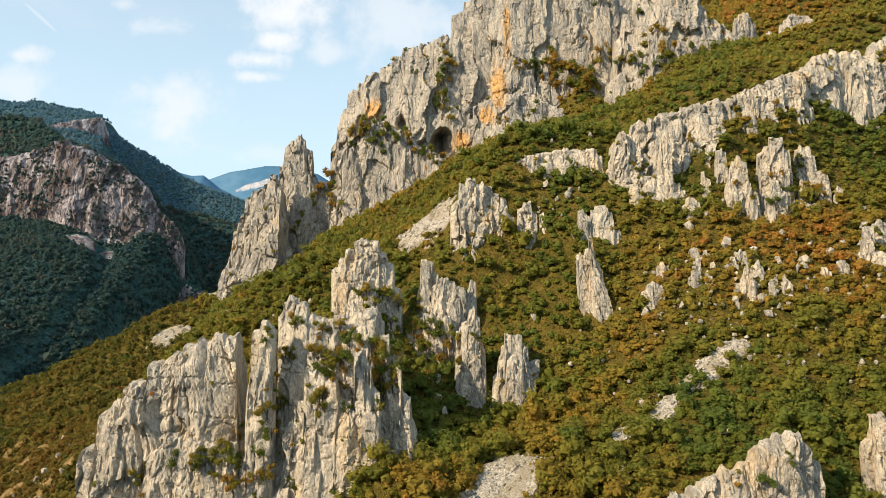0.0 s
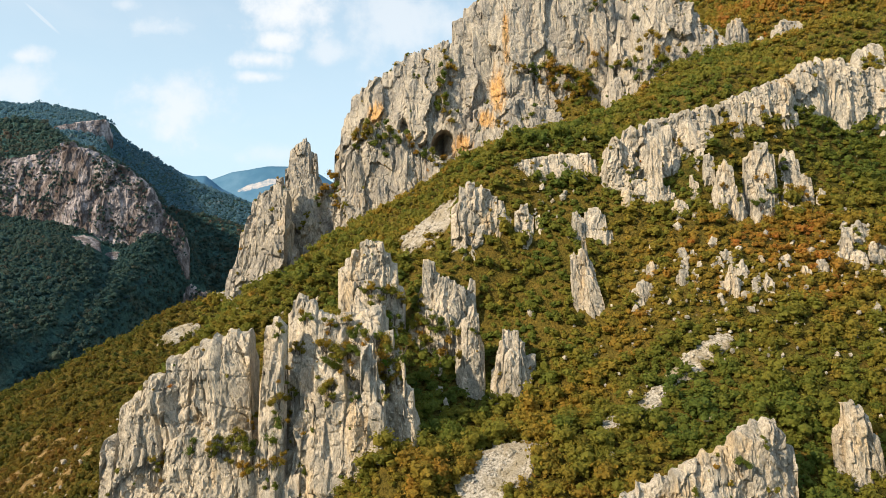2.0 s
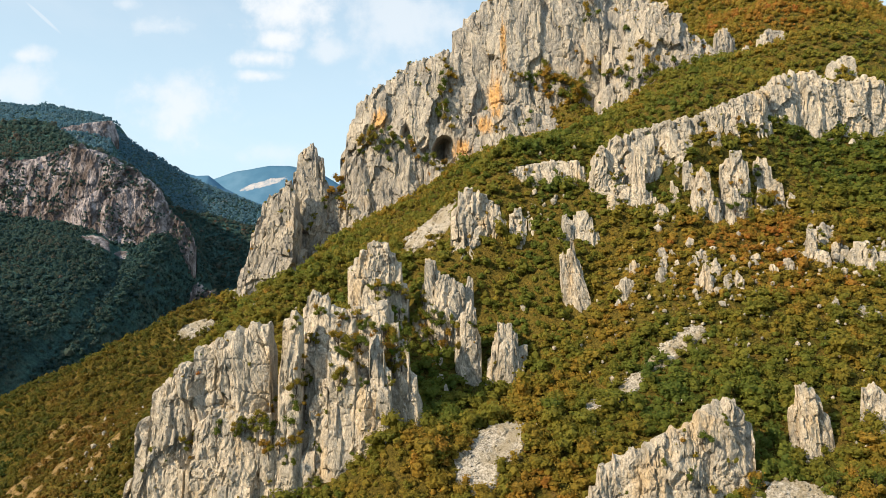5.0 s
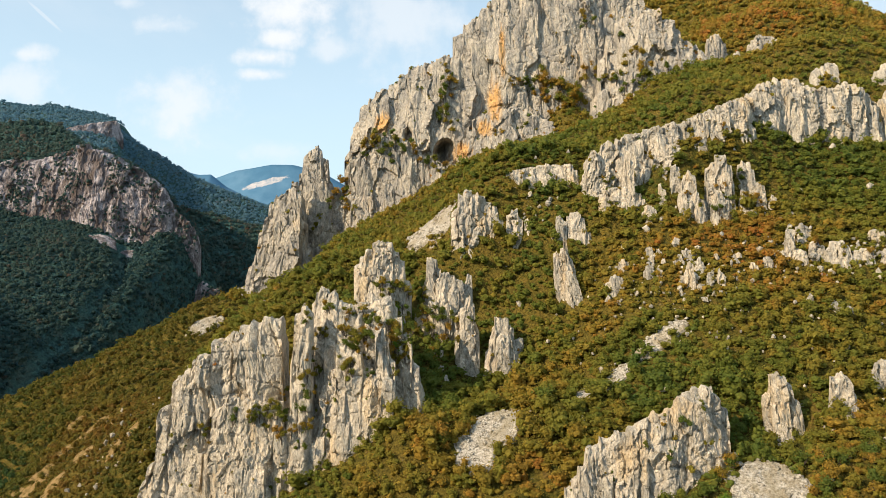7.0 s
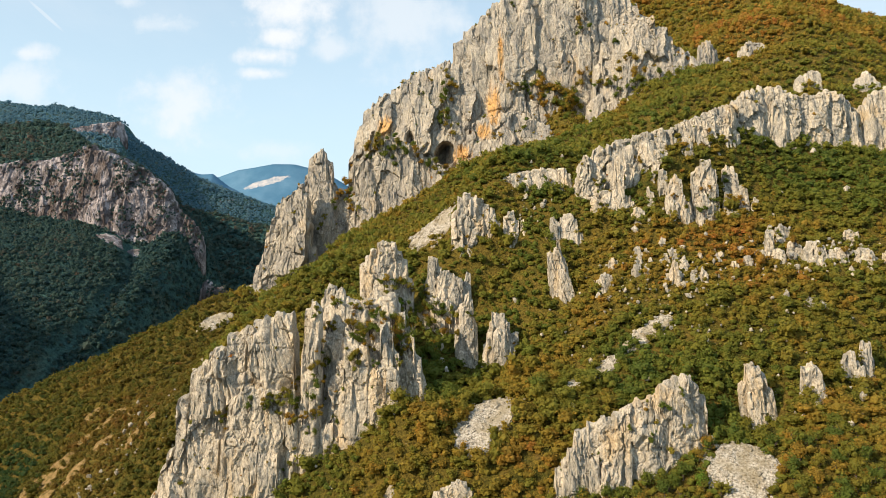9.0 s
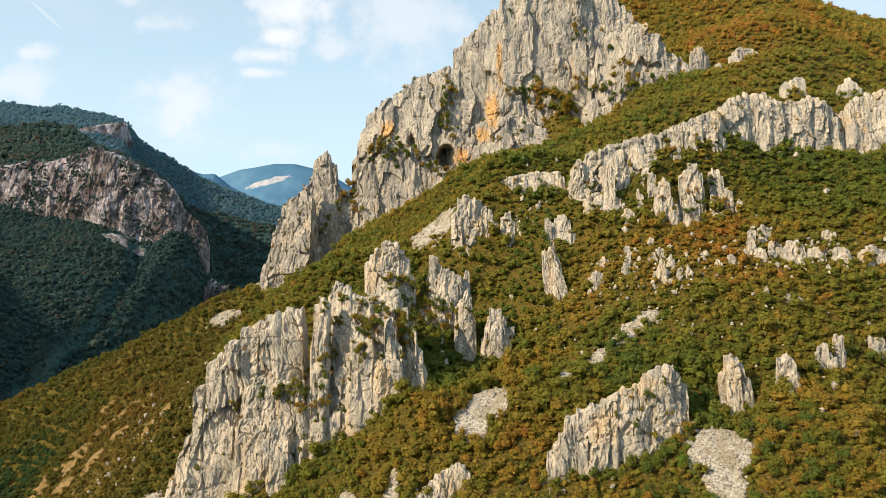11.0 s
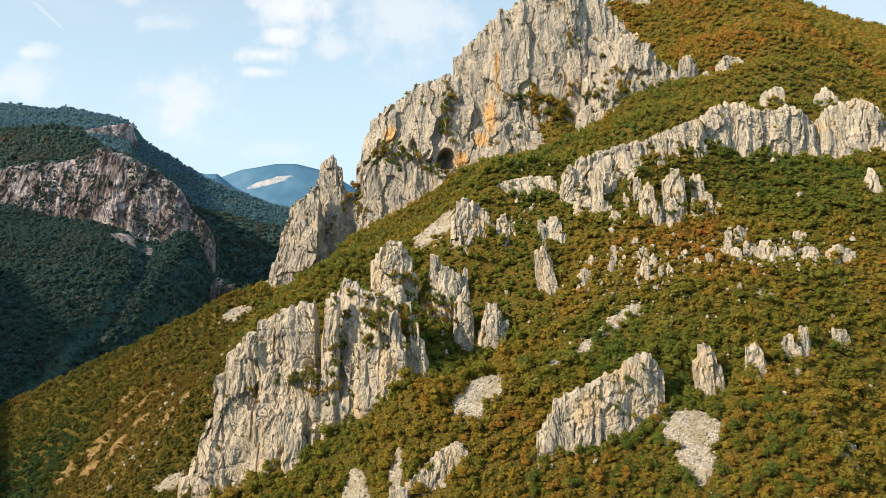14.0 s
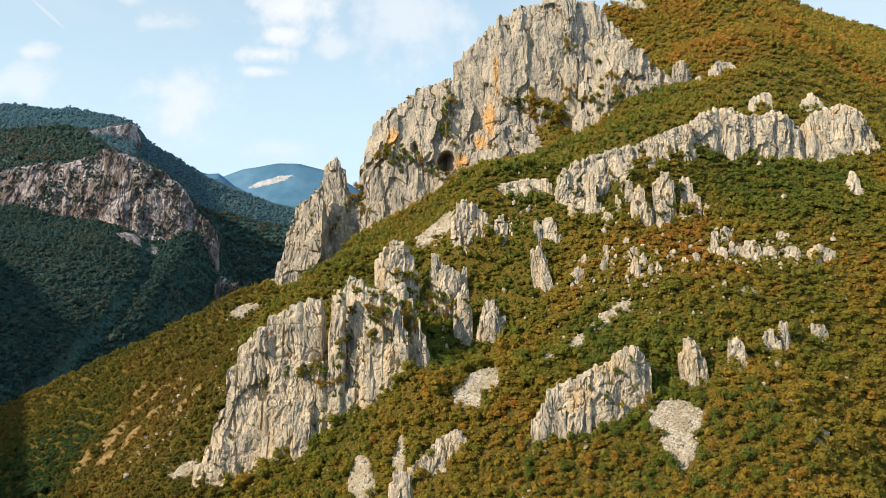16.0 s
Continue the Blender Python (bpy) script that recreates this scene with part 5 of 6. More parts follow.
def crown(seed, lobes, leaves, leaf, lobe=(0.15, 0.26), reach=1.5):
    """A crown one unit wide and about one high: dark lobes inside, tufts of leaves all round. Triangles only."""
    r = np.random.default_rng(seed)
    V, F, n = [], [], 0
    cs = []
    for k in range(lobes):
        a = r.uniform(0, 2 * math.pi)
        q = r.uniform(0, 0.24) if k else 0
        c = np.array((q * math.cos(a), q * math.sin(a), r.uniform(0.28, 0.72) if k else 0.5))
        s = r.uniform(*lobe)
        cs.append((c, s))
        v = ICO_V * s * r.uniform(0.75, 1.1, (12, 1)) + c
        V.append(v); F.append(ICO_F[:15] + n); n += 12
    for k in range(leaves):
        c, s = cs[r.integers(lobes)]
        d = r.normal(size=3); d[2] = abs(d[2]) * 0.9 + d[2] * 0.25
        d /= np.linalg.norm(d)
        p = c + d * s * r.uniform(0.95, reach)
        nrm = d + r.normal(size=3) * 0.55
        t = np.cross(nrm, r.normal(size=3)); t /= np.linalg.norm(t)
        b = np.cross(nrm, t); b /= np.linalg.norm(b)
        w, h = leaf * r.uniform(0.6, 1.3), leaf * r.uniform(0.5, 1.0)
        V.append(np.array((p - t * w, p + b * h, p + t * w, p - b * h))); F.append(np.array(((0, 1, 2), (0, 2, 3))) + n); n += 4
    return np.concatenate(V), np.concatenate(F)


def on_rock(x, y):
    hit = np.zeros(len(x), bool)
    z = H(x, y)
    for xa, xb, ya, yb, hull in HULLS:
        for k in np.nonzero((x > xa) & (x < xb) & (y > ya) & (y < yb) & ~hit)[0]:
            p = hull.ray_cast(Vector((x[k], y[k], 900)), Vector((0, 0, -1)))[0]
            hit[k] = p is not None and p.z > z[k] + 1.2
    return hit


# patches of loose stones: centre, half width, half length up the slope, turn
SCREES = [(15, 165, 8.5, 8, 0.3), (9, 158, 6, 6, 0.6), (79, 131, 8.5, 8, 0.0), (77, 124, 5.5, 8.5, 0.1), (126, 125, 4.5, 2.6, 0.0), (68, 182, 9, 3.0, 0.3), (52, 175, 7, 2.4, 0.5), (42, 171, 3, 3, 0.0), (-6, 253, 11, 8, -0.45), (-31, 148, 4.5, 7, 0.5),
          (-133, 356, 9, 6, 0.3), (-100, 260, 4, 3, 0.2), (126, 184, 4.5, 2, 0.2), (122, 117, 3.5, 2.2, 0.0), (-114, 196, 6, 4, 0.0), (-17, 146, 2.5, 5, -0.1)]


def EDGE(x, y):
    return 1.0 * fbm(x / 5, y / 5, 3.3, 4)


def on_scree(x, y):
    hit = ((x + 450) / 30) ** 2 + ((y - 930) / 20) ** 2 < 1.1
    for rows, grow in ((SCREES, 0.95), (DRY_PATCHES, 0.45)):
        for cx, cy, wide, along, turn in rows:
            c, s = math.cos(turn), math.sin(turn)
            a, b = (x - cx) * c + (y - cy) * s, -(x - cx) * s + (y - cy) * c
            hit |= (a / wide) ** 2 + (b / along) ** 2 + EDGE(x, y) < grow
    return hit


def scree(cx, cy, wide, along, turn, seed, mat=SCREE, stones=5.0):
    r = np.random.default_rng(seed)
    n = 46
    g = np.linspace(-1.3, 1.3, n)
    U, V = np.meshgrid(g, g, indexing="ij")
    c, s = math.cos(turn), math.sin(turn)
    X, Y = cx + U * wide * c - V * along * s, cy + U * wide * s + V * along * c
    R = U ** 2 + V ** 2 + EDGE(X, Y)
    Z = H(X, Y) + 0.75 - 3.6 * np.maximum(R - 0.85, 0) + 0.25 * fbm(X / 2.5, Y / 2.5, 1.1, 3)
    F = grid_faces(n, n)
    F = F[(R.ravel()[F] < 1.25).all(1)]
    used, inv = np.unique(F, return_inverse=True)
    sheet = np.stack([X, Y, Z], -1).reshape(-1, 3)[used]
    F = inv.reshape(F.shape)
    F = np.concatenate([F[:, (0, 1, 2)], F[:, (0, 2, 3)]])
    # loose stones on it, more and larger towards the lower end
    k = int(min(1500, stones * wide * along))
    u, v = r.uniform(-1.1, 1.1, k), r.uniform(-1.1, 1.1, k)
    x, y = cx + u * wide * c - v * along * s, cy + u * wide * s + v * along * c
    keep = u ** 2 + v ** 2 + EDGE(x, y) < 1.15
    x, y = x[keep], y[keep]
    sz = np.clip(r.lognormal(math.log(0.30), 0.6, len(x)), 0.14, 1.7)
    st = ICO_V[None] * sz[:, None, None] * r.uniform(0.6, 1.2, (len(x), 12, 1)) * np.array((1, 1, 0.7))
    st = st + np.stack([x, y, H(x, y) + 0.75], -1)[:, None]
    sf = ICO_F[None] + (np.arange(len(x)) * 12 + len(sheet))[:, None, None]
    me = mesh_of("scree", np.concatenate([sheet, st.reshape(-1, 3)]), np.concatenate([F, sf.reshape(-1, 3)]), mat, smooth=False)
    if mat is DRY:
        return tagged(new("dry_grass", me), "bare patch of brown dry grass on the slope", "grass", kind="stuff")
    return tagged(new("scree", me), "pale patch of loose limestone scree on the slope", "scree", "scree patches", kind="stuff")


for k, row in enumerate(SCREES):
    scree(*row, k + 60)
DRY_PATCHES = [(-174, 268, 7, 6, -0.3), (-174, 256, 6, 7, -0.3), (-171, 280, 6, 6, -0.3), (-166, 285, 5, 7, -0.3), (-160, 290, 5, 6, -0.3), (-185, 261, 6, 6, -0.3), (-186, 252, 7, 5, -0.3), (-158, 244, 4, 5, -0.3), (-147, 282, 4, 5, -0.3), (-169, 240, 5, 4, -0.3), (-151, 255, 4, 4, -0.3), (-124, 244, 4, 3, -0.3), (-131, 240, 3, 4, -0.3), (-181, 308, 4, 4, -0.3)]
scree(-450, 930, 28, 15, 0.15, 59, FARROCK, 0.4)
for k, row in enumerate(DRY_PATCHES):
    scree(*row, k + 80, DRY, 0.6)


def scatter(x0, x1, y0, y1, gap, seed, keep):
    r = np.random.default_rng(seed)
    x, y = np.meshgrid(np.arange(x0, x1, gap * 1.08), np.arange(y0, y1, gap * 0.76))
    x = x.ravel() + r.uniform(-0.85, 0.85, x.size) * gap
    y = y.ravel() + r.uniform(-0.85, 0.85, y.size) * gap
    k = keep(x, y) & ~on_rock(x, y) & ~on_scree(x, y)
    return x[k], y[k], r


def in_sight(x, y):
    d = y + 125
    return (np.abs(x - 2) < 0.66 * d + 8)


def plant_all(name, label, x, y, size, tall, r, kinds, mat, tone, sinkin=0.12):
    """Many plants joined into one mesh."""
    VV, FF, TT, n = [], [], [], 0
    z = H(x, y)
    pick = r.integers(len(kinds), size=len(x))
    for k, (v, f) in enumerate(kinds):
        i = np.nonzero(pick == k)[0]
        if not len(i):
            continue
        a = r.uniform(0, 2 * math.pi, len(i))
        c, s = np.cos(a)[:, None], np.sin(a)[:, None]
        vx = (v[None, :, 0] * c - v[None, :, 1] * s) * size[i, None] + x[i, None]
        vy = (v[None, :, 0] * s + v[None, :, 1] * c) * size[i, None] + y[i, None]
        vz = (v[None, :, 2] - sinkin) * (size * tall)[i, None] + z[i, None]
        VV.append(np.stack([vx, vy, vz], -1).reshape(-1, 3))
        FF.append((f[None] + (np.arange(len(i)) * len(v))[:, None, None] + n).reshape(-1, 3))
        TT.append(np.repeat(tone[i], len(v)))
        n += len(i) * len(v)
    me = mesh_of(name, np.concatenate(VV), np.concatenate(FF), mat, smooth=False)
    at = me.attributes.new("tone", "FLOAT", "POINT")
    at.data.foreach_set("value", np.concatenate(TT).astype(np.float32))
    return tagged(new(name, me), label, "shrubs", kind="stuff")


# drifts of green and of rust on the slope
GREEN = [(143, 244), (168, 238), (184, 218), (161, 254), (194, 246), (129, 244), (73, 331), (101, 302), (71, 234), (36, 239), (26, 206), (13, 208), (0, 213), (62, 174), (131, 352), (109, 562), (70, 146), (-7, 196)]
RUST = [(118, 212), (99, 207), (87, 192), (112, 224), (122, 195), (22, 193), (53, 206), (77, 201), (280, 480), (217, 434), (301, 450), (231, 536), (220, 582), (76, 178), (178, 180)]


def tones(x, y, r):
    """Green in hollows, rust and orange higher up and in drifts."""
    t = 0.45 + 0.30 * fbm(x / 45, y / 45, 2.2, 3) + 0.12 * pn(x / 9, y / 9, 7.1) + r.normal(0, 0.09, len(x)) + 0.15 * step(310, 440, y) * step(60, 180, x) + (0.06 - 0.5 * (r.normal(0, 0.1, len(x)))) * step(-90, -170, x) - 0.75 * step(-165, -225, x) * step(340, 275, y)
    t = t + 0.16 * step(-105, -140, x) * step(-200, -178, x) * step(330, 280, y) + 0.10 * step(158, 140, y) * step(10, 30, x)
    for places, shift in ((GREEN, -0.22), (RUST, 0.11)):
        near = np.zeros(len(x))
        for px, py in places:
            near = np.maximum(near, np.exp(-((x - px) / 15) ** 2 - ((y - py) / (10 + 0.03 * py)) ** 2))
        t = t + shift * near
    return np.clip(t, 0, 1)


def brown_side(x, y):
    """The slope that falls to the gorge, with its own brown scrub."""
    return x + 0.18 * (y - 200) + 9 * pn(x / 14, y / 14, 3.7) < -95


low_kinds = [crown(80 + s, 3, 46, 0.076, (0.14, 0.22), 1.7) for s in range(8)]
valley_kinds = [crown(90 + s, 1, 6, 0.19, (0.34, 0.42), 1.3) for s in range(6)]
under_kinds = [crown(110 + s, 1, 9, 0.13, (0.38, 0.46), 1.3) for s in range(8)]
near_kinds = [crown(s, 4, 92, 0.056, (0.12, 0.20), 1.8) for s in range(8)]
mid_kinds = [crown(20 + s, 2, 22, 0.11, (0.18, 0.27), 1.7) for s in range(6)]
far_kinds = [crown(40 + s, 1, 16, 0.14, (0.24, 0.34), 1.6) for s in range(6)]

# the nearest stretch of scrub, one plant at a time
trunks = []
for k in range(4):
    bm = bmesh.new()
    r = random.Random(k)
    for j in range(4):
        a, q = r.uniform(0, 6.28), (0.0 if j == 0 else r.uniform(0.15, 0.3))
        tip = Vector((math.cos(a) * q, math.sin(a) * q, r.uniform(0.45, 0.62)))
        foot = Vector((0, 0, -0.12 if j == 0 else 0.1))
        m = Matrix.Translation((foot + tip) / 2) @ (tip - foot).to_track_quat("Z", "Y").to_matrix().to_4x4()
        bmesh.ops.create_cone(bm, segments=6, radius1=0.035 if j == 0 else 0.02, radius2=0.01, depth=(tip - foot).length, matrix=m)
    me = bpy.data.meshes.new("trunk")
    bm.to_mesh(me); bm.free()
    me.materials.append(BARK)
    trunks.append(me)
fine_kinds = [crown(60 + s, 7, 270, 0.042, (0.10, 0.17), 2.1) for s in range(8)]
def thicket(k, leaf=LEAF_ONE):
    """Three crowns grown into one."""
    r = np.random.default_rng(k)
    V, F, n = [], [], 0
    for j in range(3):
        v, f = fine_kinds[r.integers(len(fine_kinds))]
        v = v * r.uniform(0.5, 0.85) + (r.uniform(-0.5, 0.5), r.uniform(-0.15, 0.15), r.uniform(-0.35, 0.45))
        V.append(v); F.append(f + n); n += len(v)
    return mesh_of("crown", np.concatenate(V), np.concatenate(F), leaf, smooth=False)


fresh = [thicket(k, FRESH) for k in range(30, 34)]
thickets = [thicket(k) for k in range(10)]
fine = [mesh_of("crown", v, f, LEAF_ONE, smooth=False) for v, f in fine_kinds]


def tree(x, y, size, tall, r, leaves=fine, label="small bushy deciduous tree with mixed green and rust leaves"):
    top = tagged(new("tree"), label, "tree", "trees on the lower slope")
    top.matrix_world = Matrix.LocRotScale((x, y, float(H(x, y)) - 0.1 * size), Euler((0, 0, r.uniform(0, 6.28))), (size, size, size * tall))
    for nm, me in (("trunk", trunks[r.integers(len(trunks))]), ("crown", leaves[r.integers(len(leaves))])):
        new(nm, me).parent = top


tree(68, 129, 5.5, 1.05, np.random.default_rng(5), [mesh_of("crown", *fine_kinds[2], FRESH, smooth=False)], "bright green leafy tree beside a pale scree")


# shrubs that root in the rock: place across the face, height, width
BUTTRESS = [(-30.7, 121.8, 3), (-27.2, 119.0, 4), (-24.4, 122.7, 3), (-28.4, 115.3, 3), (-22.2, 112.1, 2), (-17.0, 125.0, 4), (-15.2, 121.3, 5), (-12.2, 116.7, 2.5), (-15.7, 112.5, 2), (-40.0, 112.1, 2.5), (-40.7, 106.6, 2.5), (-41.9, 102.2, 3), (-40.6, 114.9, 2), (-41.7, 98.3, 2), (-49.0, 106.6, 2), (-48.6, 102.9, 3), (-52.7, 103.4, 2.5), (-56.0, 99.9, 3), (-58.7, 101.1, 2), (-64.3, 97.6, 2.5), (-73.1, 93.7, 2.5), (-72.2, 96.9, 1.6), (-43.5, 96.9, 2.5), (-42.1, 91.8, 2), (-49.1, 93.7, 3)]
GULLIES = [(-8.5, 127.1, 3), (-6.1, 126.1, 3.5), (-3.5, 129.1, 3), (-0.9, 127.6, 4), (1.9, 126.8, 3.5), (4.1, 124.4, 3), (-5.5, 121.0, 3), (0.1, 120.0, 3.5), (-2.5, 116.0, 3), (-10.5, 123.1, 3), (-11.9, 118.0, 3), (4.9, 118.0, 3), (-7.5, 134.1, 2.5), (-9.1, 136.1, 2.5), (9.6, 126.0, 2), (-30.7, 124.0, 4), (-28.1, 122.7, 4), (-25.2, 124.0, 4.5), (-23.0, 125.8, 3.5), (-26.7, 119.1, 3), (-28.5, 115.8, 2.5), (-24.0, 116.7, 2.5), (-17.6, 125.8, 4), (-16.7, 122.2, 4), (-15.3, 118.5, 3.5), (-14.4, 114.0, 3), (-39.6, 124.4, 2.5), (-40.5, 118.1, 2.5), (-41.5, 111.8, 3), (-40.2, 105.6, 2.5), (-40.8, 98.4, 2.5), (-37.9, 132.5, 3), (-36.2, 131.6, 2.5), (-15.5, 136.0, 4), (-12.8, 134.5, 3.5), (-17.3, 136.3, 3), (-9.2, 135.0, 3.5), (-50.7, 101.1, 3.5), (-53.4, 101.6, 3), (-48.9, 105.6, 3), (-57.0, 101.7, 2.5), (-48.4, 97.5, 2.5)]
CREST = [(-50.4, 80.6, 2), (-42.0, 130.4, 2.5), (-37.5, 124.0, 2), (-7.2, 128.5, 4), (-4.2, 122.4, 4), (-8.2, 132.5, 3), (-0.7, 118.4, 4), (-7.2, 138.6, 3), (-22.3, 136.6, 3), (-19.0, 135.1, 3), (-14.8, 129.5, 3.5), (-37.2, 86.1, 2), (-34.6, 93.7, 2), (-13.7, 98.7, 2.5), (-9.9, 94.9, 3), (-25.4, 130.3, 3), (-30.4, 129.1, 2.5), (-11.0, 126.5, 3.5), (-4.3, 115.1, 4), (0.3, 111.3, 3)]
CLIFF_FOOT = [(-46.5, 213.1, 5), (-41.8, 215.4, 6), (-35.5, 216.6, 6), (-29.7, 213.8, 6), (-23.8, 211.4, 5), (-17.9, 209.0, 5), (-38.7, 209.1, 4), (-12.0, 205.8, 4), (-5.8, 201.1, 5), (-0.3, 198.7, 5), (-67.1, 194.4, 6), (-64.7, 188.9, 6), (-60.8, 184.9, 5), (-69.5, 185.0, 6), (-72.7, 177.1, 4), (-59.3, 171.6, 4), (-79.0, 169.7, 3), (-80.6, 163.8, 4)]
SPIRE_GULLY = [(-70.0, 199.1, 4), (-66.5, 195.5, 5), (-62.9, 191.3, 5), (-70.7, 191.3, 5), (-67.2, 186.7, 5), (-62.3, 183.1, 4), (-71.8, 183.2, 4), (-65.5, 180.7, 4), (-59.5, 177.8, 4), (-53.8, 173.6, 4), (-56.6, 199.0, 3), (-48.7, 212.4, 5), (-44.5, 210.2, 5), (-39.5, 211.6, 5), (-34.6, 209.5, 5), (-29.7, 210.9, 5), (-24.7, 208.7, 4), (-18.7, 207.6, 4), (-47.0, 204.2, 4), (-31.1, 203.1, 4), (-15.2, 202.3, 4), (-10.0, 198.8, 5), (-2.9, 195.9, 5), (4.1, 194.5, 5)]
CLIFF_FACE = [(-0.1, 253.9, 5), (3.9, 248.3, 5), (-1.8, 243.5, 4), (1.8, 237.8, 4), (-3.9, 232.2, 4), (-0.3, 227.4, 4), (2.9, 223.4, 3), (46.1, 255.3, 5), (52.1, 257.6, 6), (58.6, 259.2, 6), (64.2, 256.8, 7), (70.6, 251.1, 7), (76.6, 247.0, 7), (68.2, 243.1, 6), (80.2, 241.4, 7), (60.2, 251.2, 6), (52.9, 248.8, 5), (88.4, 299.1, 6), (90.4, 293.5, 6), (106.4, 277.3, 4), (109.1, 262.9, 5), (114.8, 266.9, 5), (120.4, 257.2, 6), (118.7, 250.8, 6), (89.1, 263.0, 5), (144.4, 249.0, 5), (132.4, 254.7, 5), (104.3, 254.9, 4), (96.3, 250.9, 5), (29.0, 303.5, 3), (44.3, 311.4, 3), (46.0, 223.9, 4), (33.9, 219.2, 4)]
DIAGONAL = [(1.9, 263.2, 4), (3.7, 258.7, 4), (2.6, 253.5, 5), (0.1, 248.3, 5), (-0.9, 243.1, 5), (-1.6, 237.9, 5), (0.8, 232.7, 5), (3.2, 227.5, 4), (4.2, 222.3, 4), (-3.3, 246.6, 4), (-2.7, 234.4, 4), (-10.6, 260.5, 3), (-14.8, 250.1, 3), (97.9, 253.0, 5), (103.1, 249.5, 5), (108.3, 246.0, 5), (115.2, 249.4, 4), (94.5, 259.9, 4), (122.1, 245.9, 5), (129.0, 249.3, 4)]
WEDGE = [(42.1, 251.3, 4), (48.9, 252.8, 5), (56.2, 254.4, 5), (61.8, 255.2, 6), (67.4, 253.5, 6), (73.0, 249.5, 7), (78.2, 243.8, 7), (83.4, 239.0, 7), (64.2, 247.1, 6), (70.6, 240.7, 6), (76.2, 235.8, 7), (60.1, 243.9, 5), (85.8, 247.8, 6), (88.3, 253.8, 5), (66.5, 235.1, 6), (72.9, 229.4, 6)]
RIDGE = [(79.2, 185.8, 2.5), (92.6, 188.4, 3), (110.3, 198.0, 3), (72.7, 177.0, 3), (62.4, 175.7, 2.5), (113.5, 178.1, 3), (103.3, 172.8, 3), (108.1, 166.8, 2.5), (30.1, 178.5, 2), (43.6, 177.1, 2), (9.0, 154.3, 2), (13.3, 148.9, 2.5), (24.6, 151.5, 2)]
BROKEN = [(120.8, 156.6, 2.5), (124.2, 155.2, 2.5), (127.7, 151.6, 3), (131.7, 152.6, 3), (137.2, 151.5, 2.5), (141.6, 151.1, 3), (145.5, 153.5, 3), (149.5, 151.5, 3), (117.4, 152.6, 2.5), (135.2, 148.6, 2.5), (144.5, 147.5, 2.5), (96.2, 173.2, 3), (101.7, 163.5, 3.5), (103.9, 170.0, 2.5), (107.7, 169.9, 3), (109.8, 163.5, 3), (94.9, 166.8, 2.5), (90.6, 170.0, 2), (113.7, 168.8, 3), (118.4, 168.8, 3), (105.6, 161.4, 3.5)]
NEAR_FIN = [(65.7, 110.2, 1.6), (66.5, 100.0, 2.2), (60.2, 105.5, 2.4), (50.8, 100.4, 1.5), (42.6, 92.6, 1.5), (57.1, 98.4, 2)]


def rock_shrub(x, z, size, start, r, leaves=thickets, label="bushy shrub with mixed green and rust leaves rooted in limestone"):
    size = size * 1.5
    best = None
    for xa, xb, ya, yb, hull in HULLS:
        if xa < x < xb and yb > start:
            p = hull.ray_cast(Vector((x, start, z)), Vector((0, 1, 0)))[0]
            if p is not None and (best is None or p.y < best.y):
                best = p
    if best is None:
        return
    top = tagged(new("rock_shrub"), label, "shrub", "shrubs in the rock")
    top.matrix_world = Matrix.LocRotScale((best.x, best.y - 0.10 * size, best.z - 0.35 * size), Euler((0, 0, r.uniform(0, 6.28))), (size * 1.15, size, size * r.uniform(0.85, 1.15)))
    for nm, me in (("trunk", trunks[r.integers(len(trunks))]), ("crown", leaves[r.integers(len(leaves))])):
        new(nm, me).parent = top


r = np.random.default_rng(21)
for start, places in ((60, BUTTRESS), (60, CREST), (60, GULLIES), (330, CLIFF_FOOT), (330, SPIRE_GULLY), (330, CLIFF_FACE), (330, DIAGONAL), (330, WEDGE), (100, RIDGE), (100, BROKEN), (60, NEAR_FIN)):
    for x, z, size in places:
        rock_shrub(x, z, size, start, r)
        if places in (BUTTRESS, CREST):
            rock_shrub(x + r.normal(0, 1.2), z + r.normal(0, 3.0), size * r.uniform(0.6, 1.1), start, r)


for x, z, size in [(-16.7, 127.1, 2.2), (-15.8, 123.9, 2.4), (-14.9, 121.1, 2.2), (-16.0, 129.2, 2), (-14.3, 118.3, 1.8)]:
    rock_shrub(x, z, size, 60, r, fresh, "fresh green shrub growing in a limestone cleft")


def stand(x, y):
    """The stretch whose plants are things of their own."""
    return (np.abs(x - 68) < 46) & (y > 101) & (y < 139)


x, y, r = scatter(20, 116, 100, 140, 3.35, 2, stand)
for k in range(len(x)):
    tree(x[k], y[k], min(7.5, max(2.8, r.lognormal(math.log(5.0), 0.28))), r.uniform(0.75, 1.1), r)

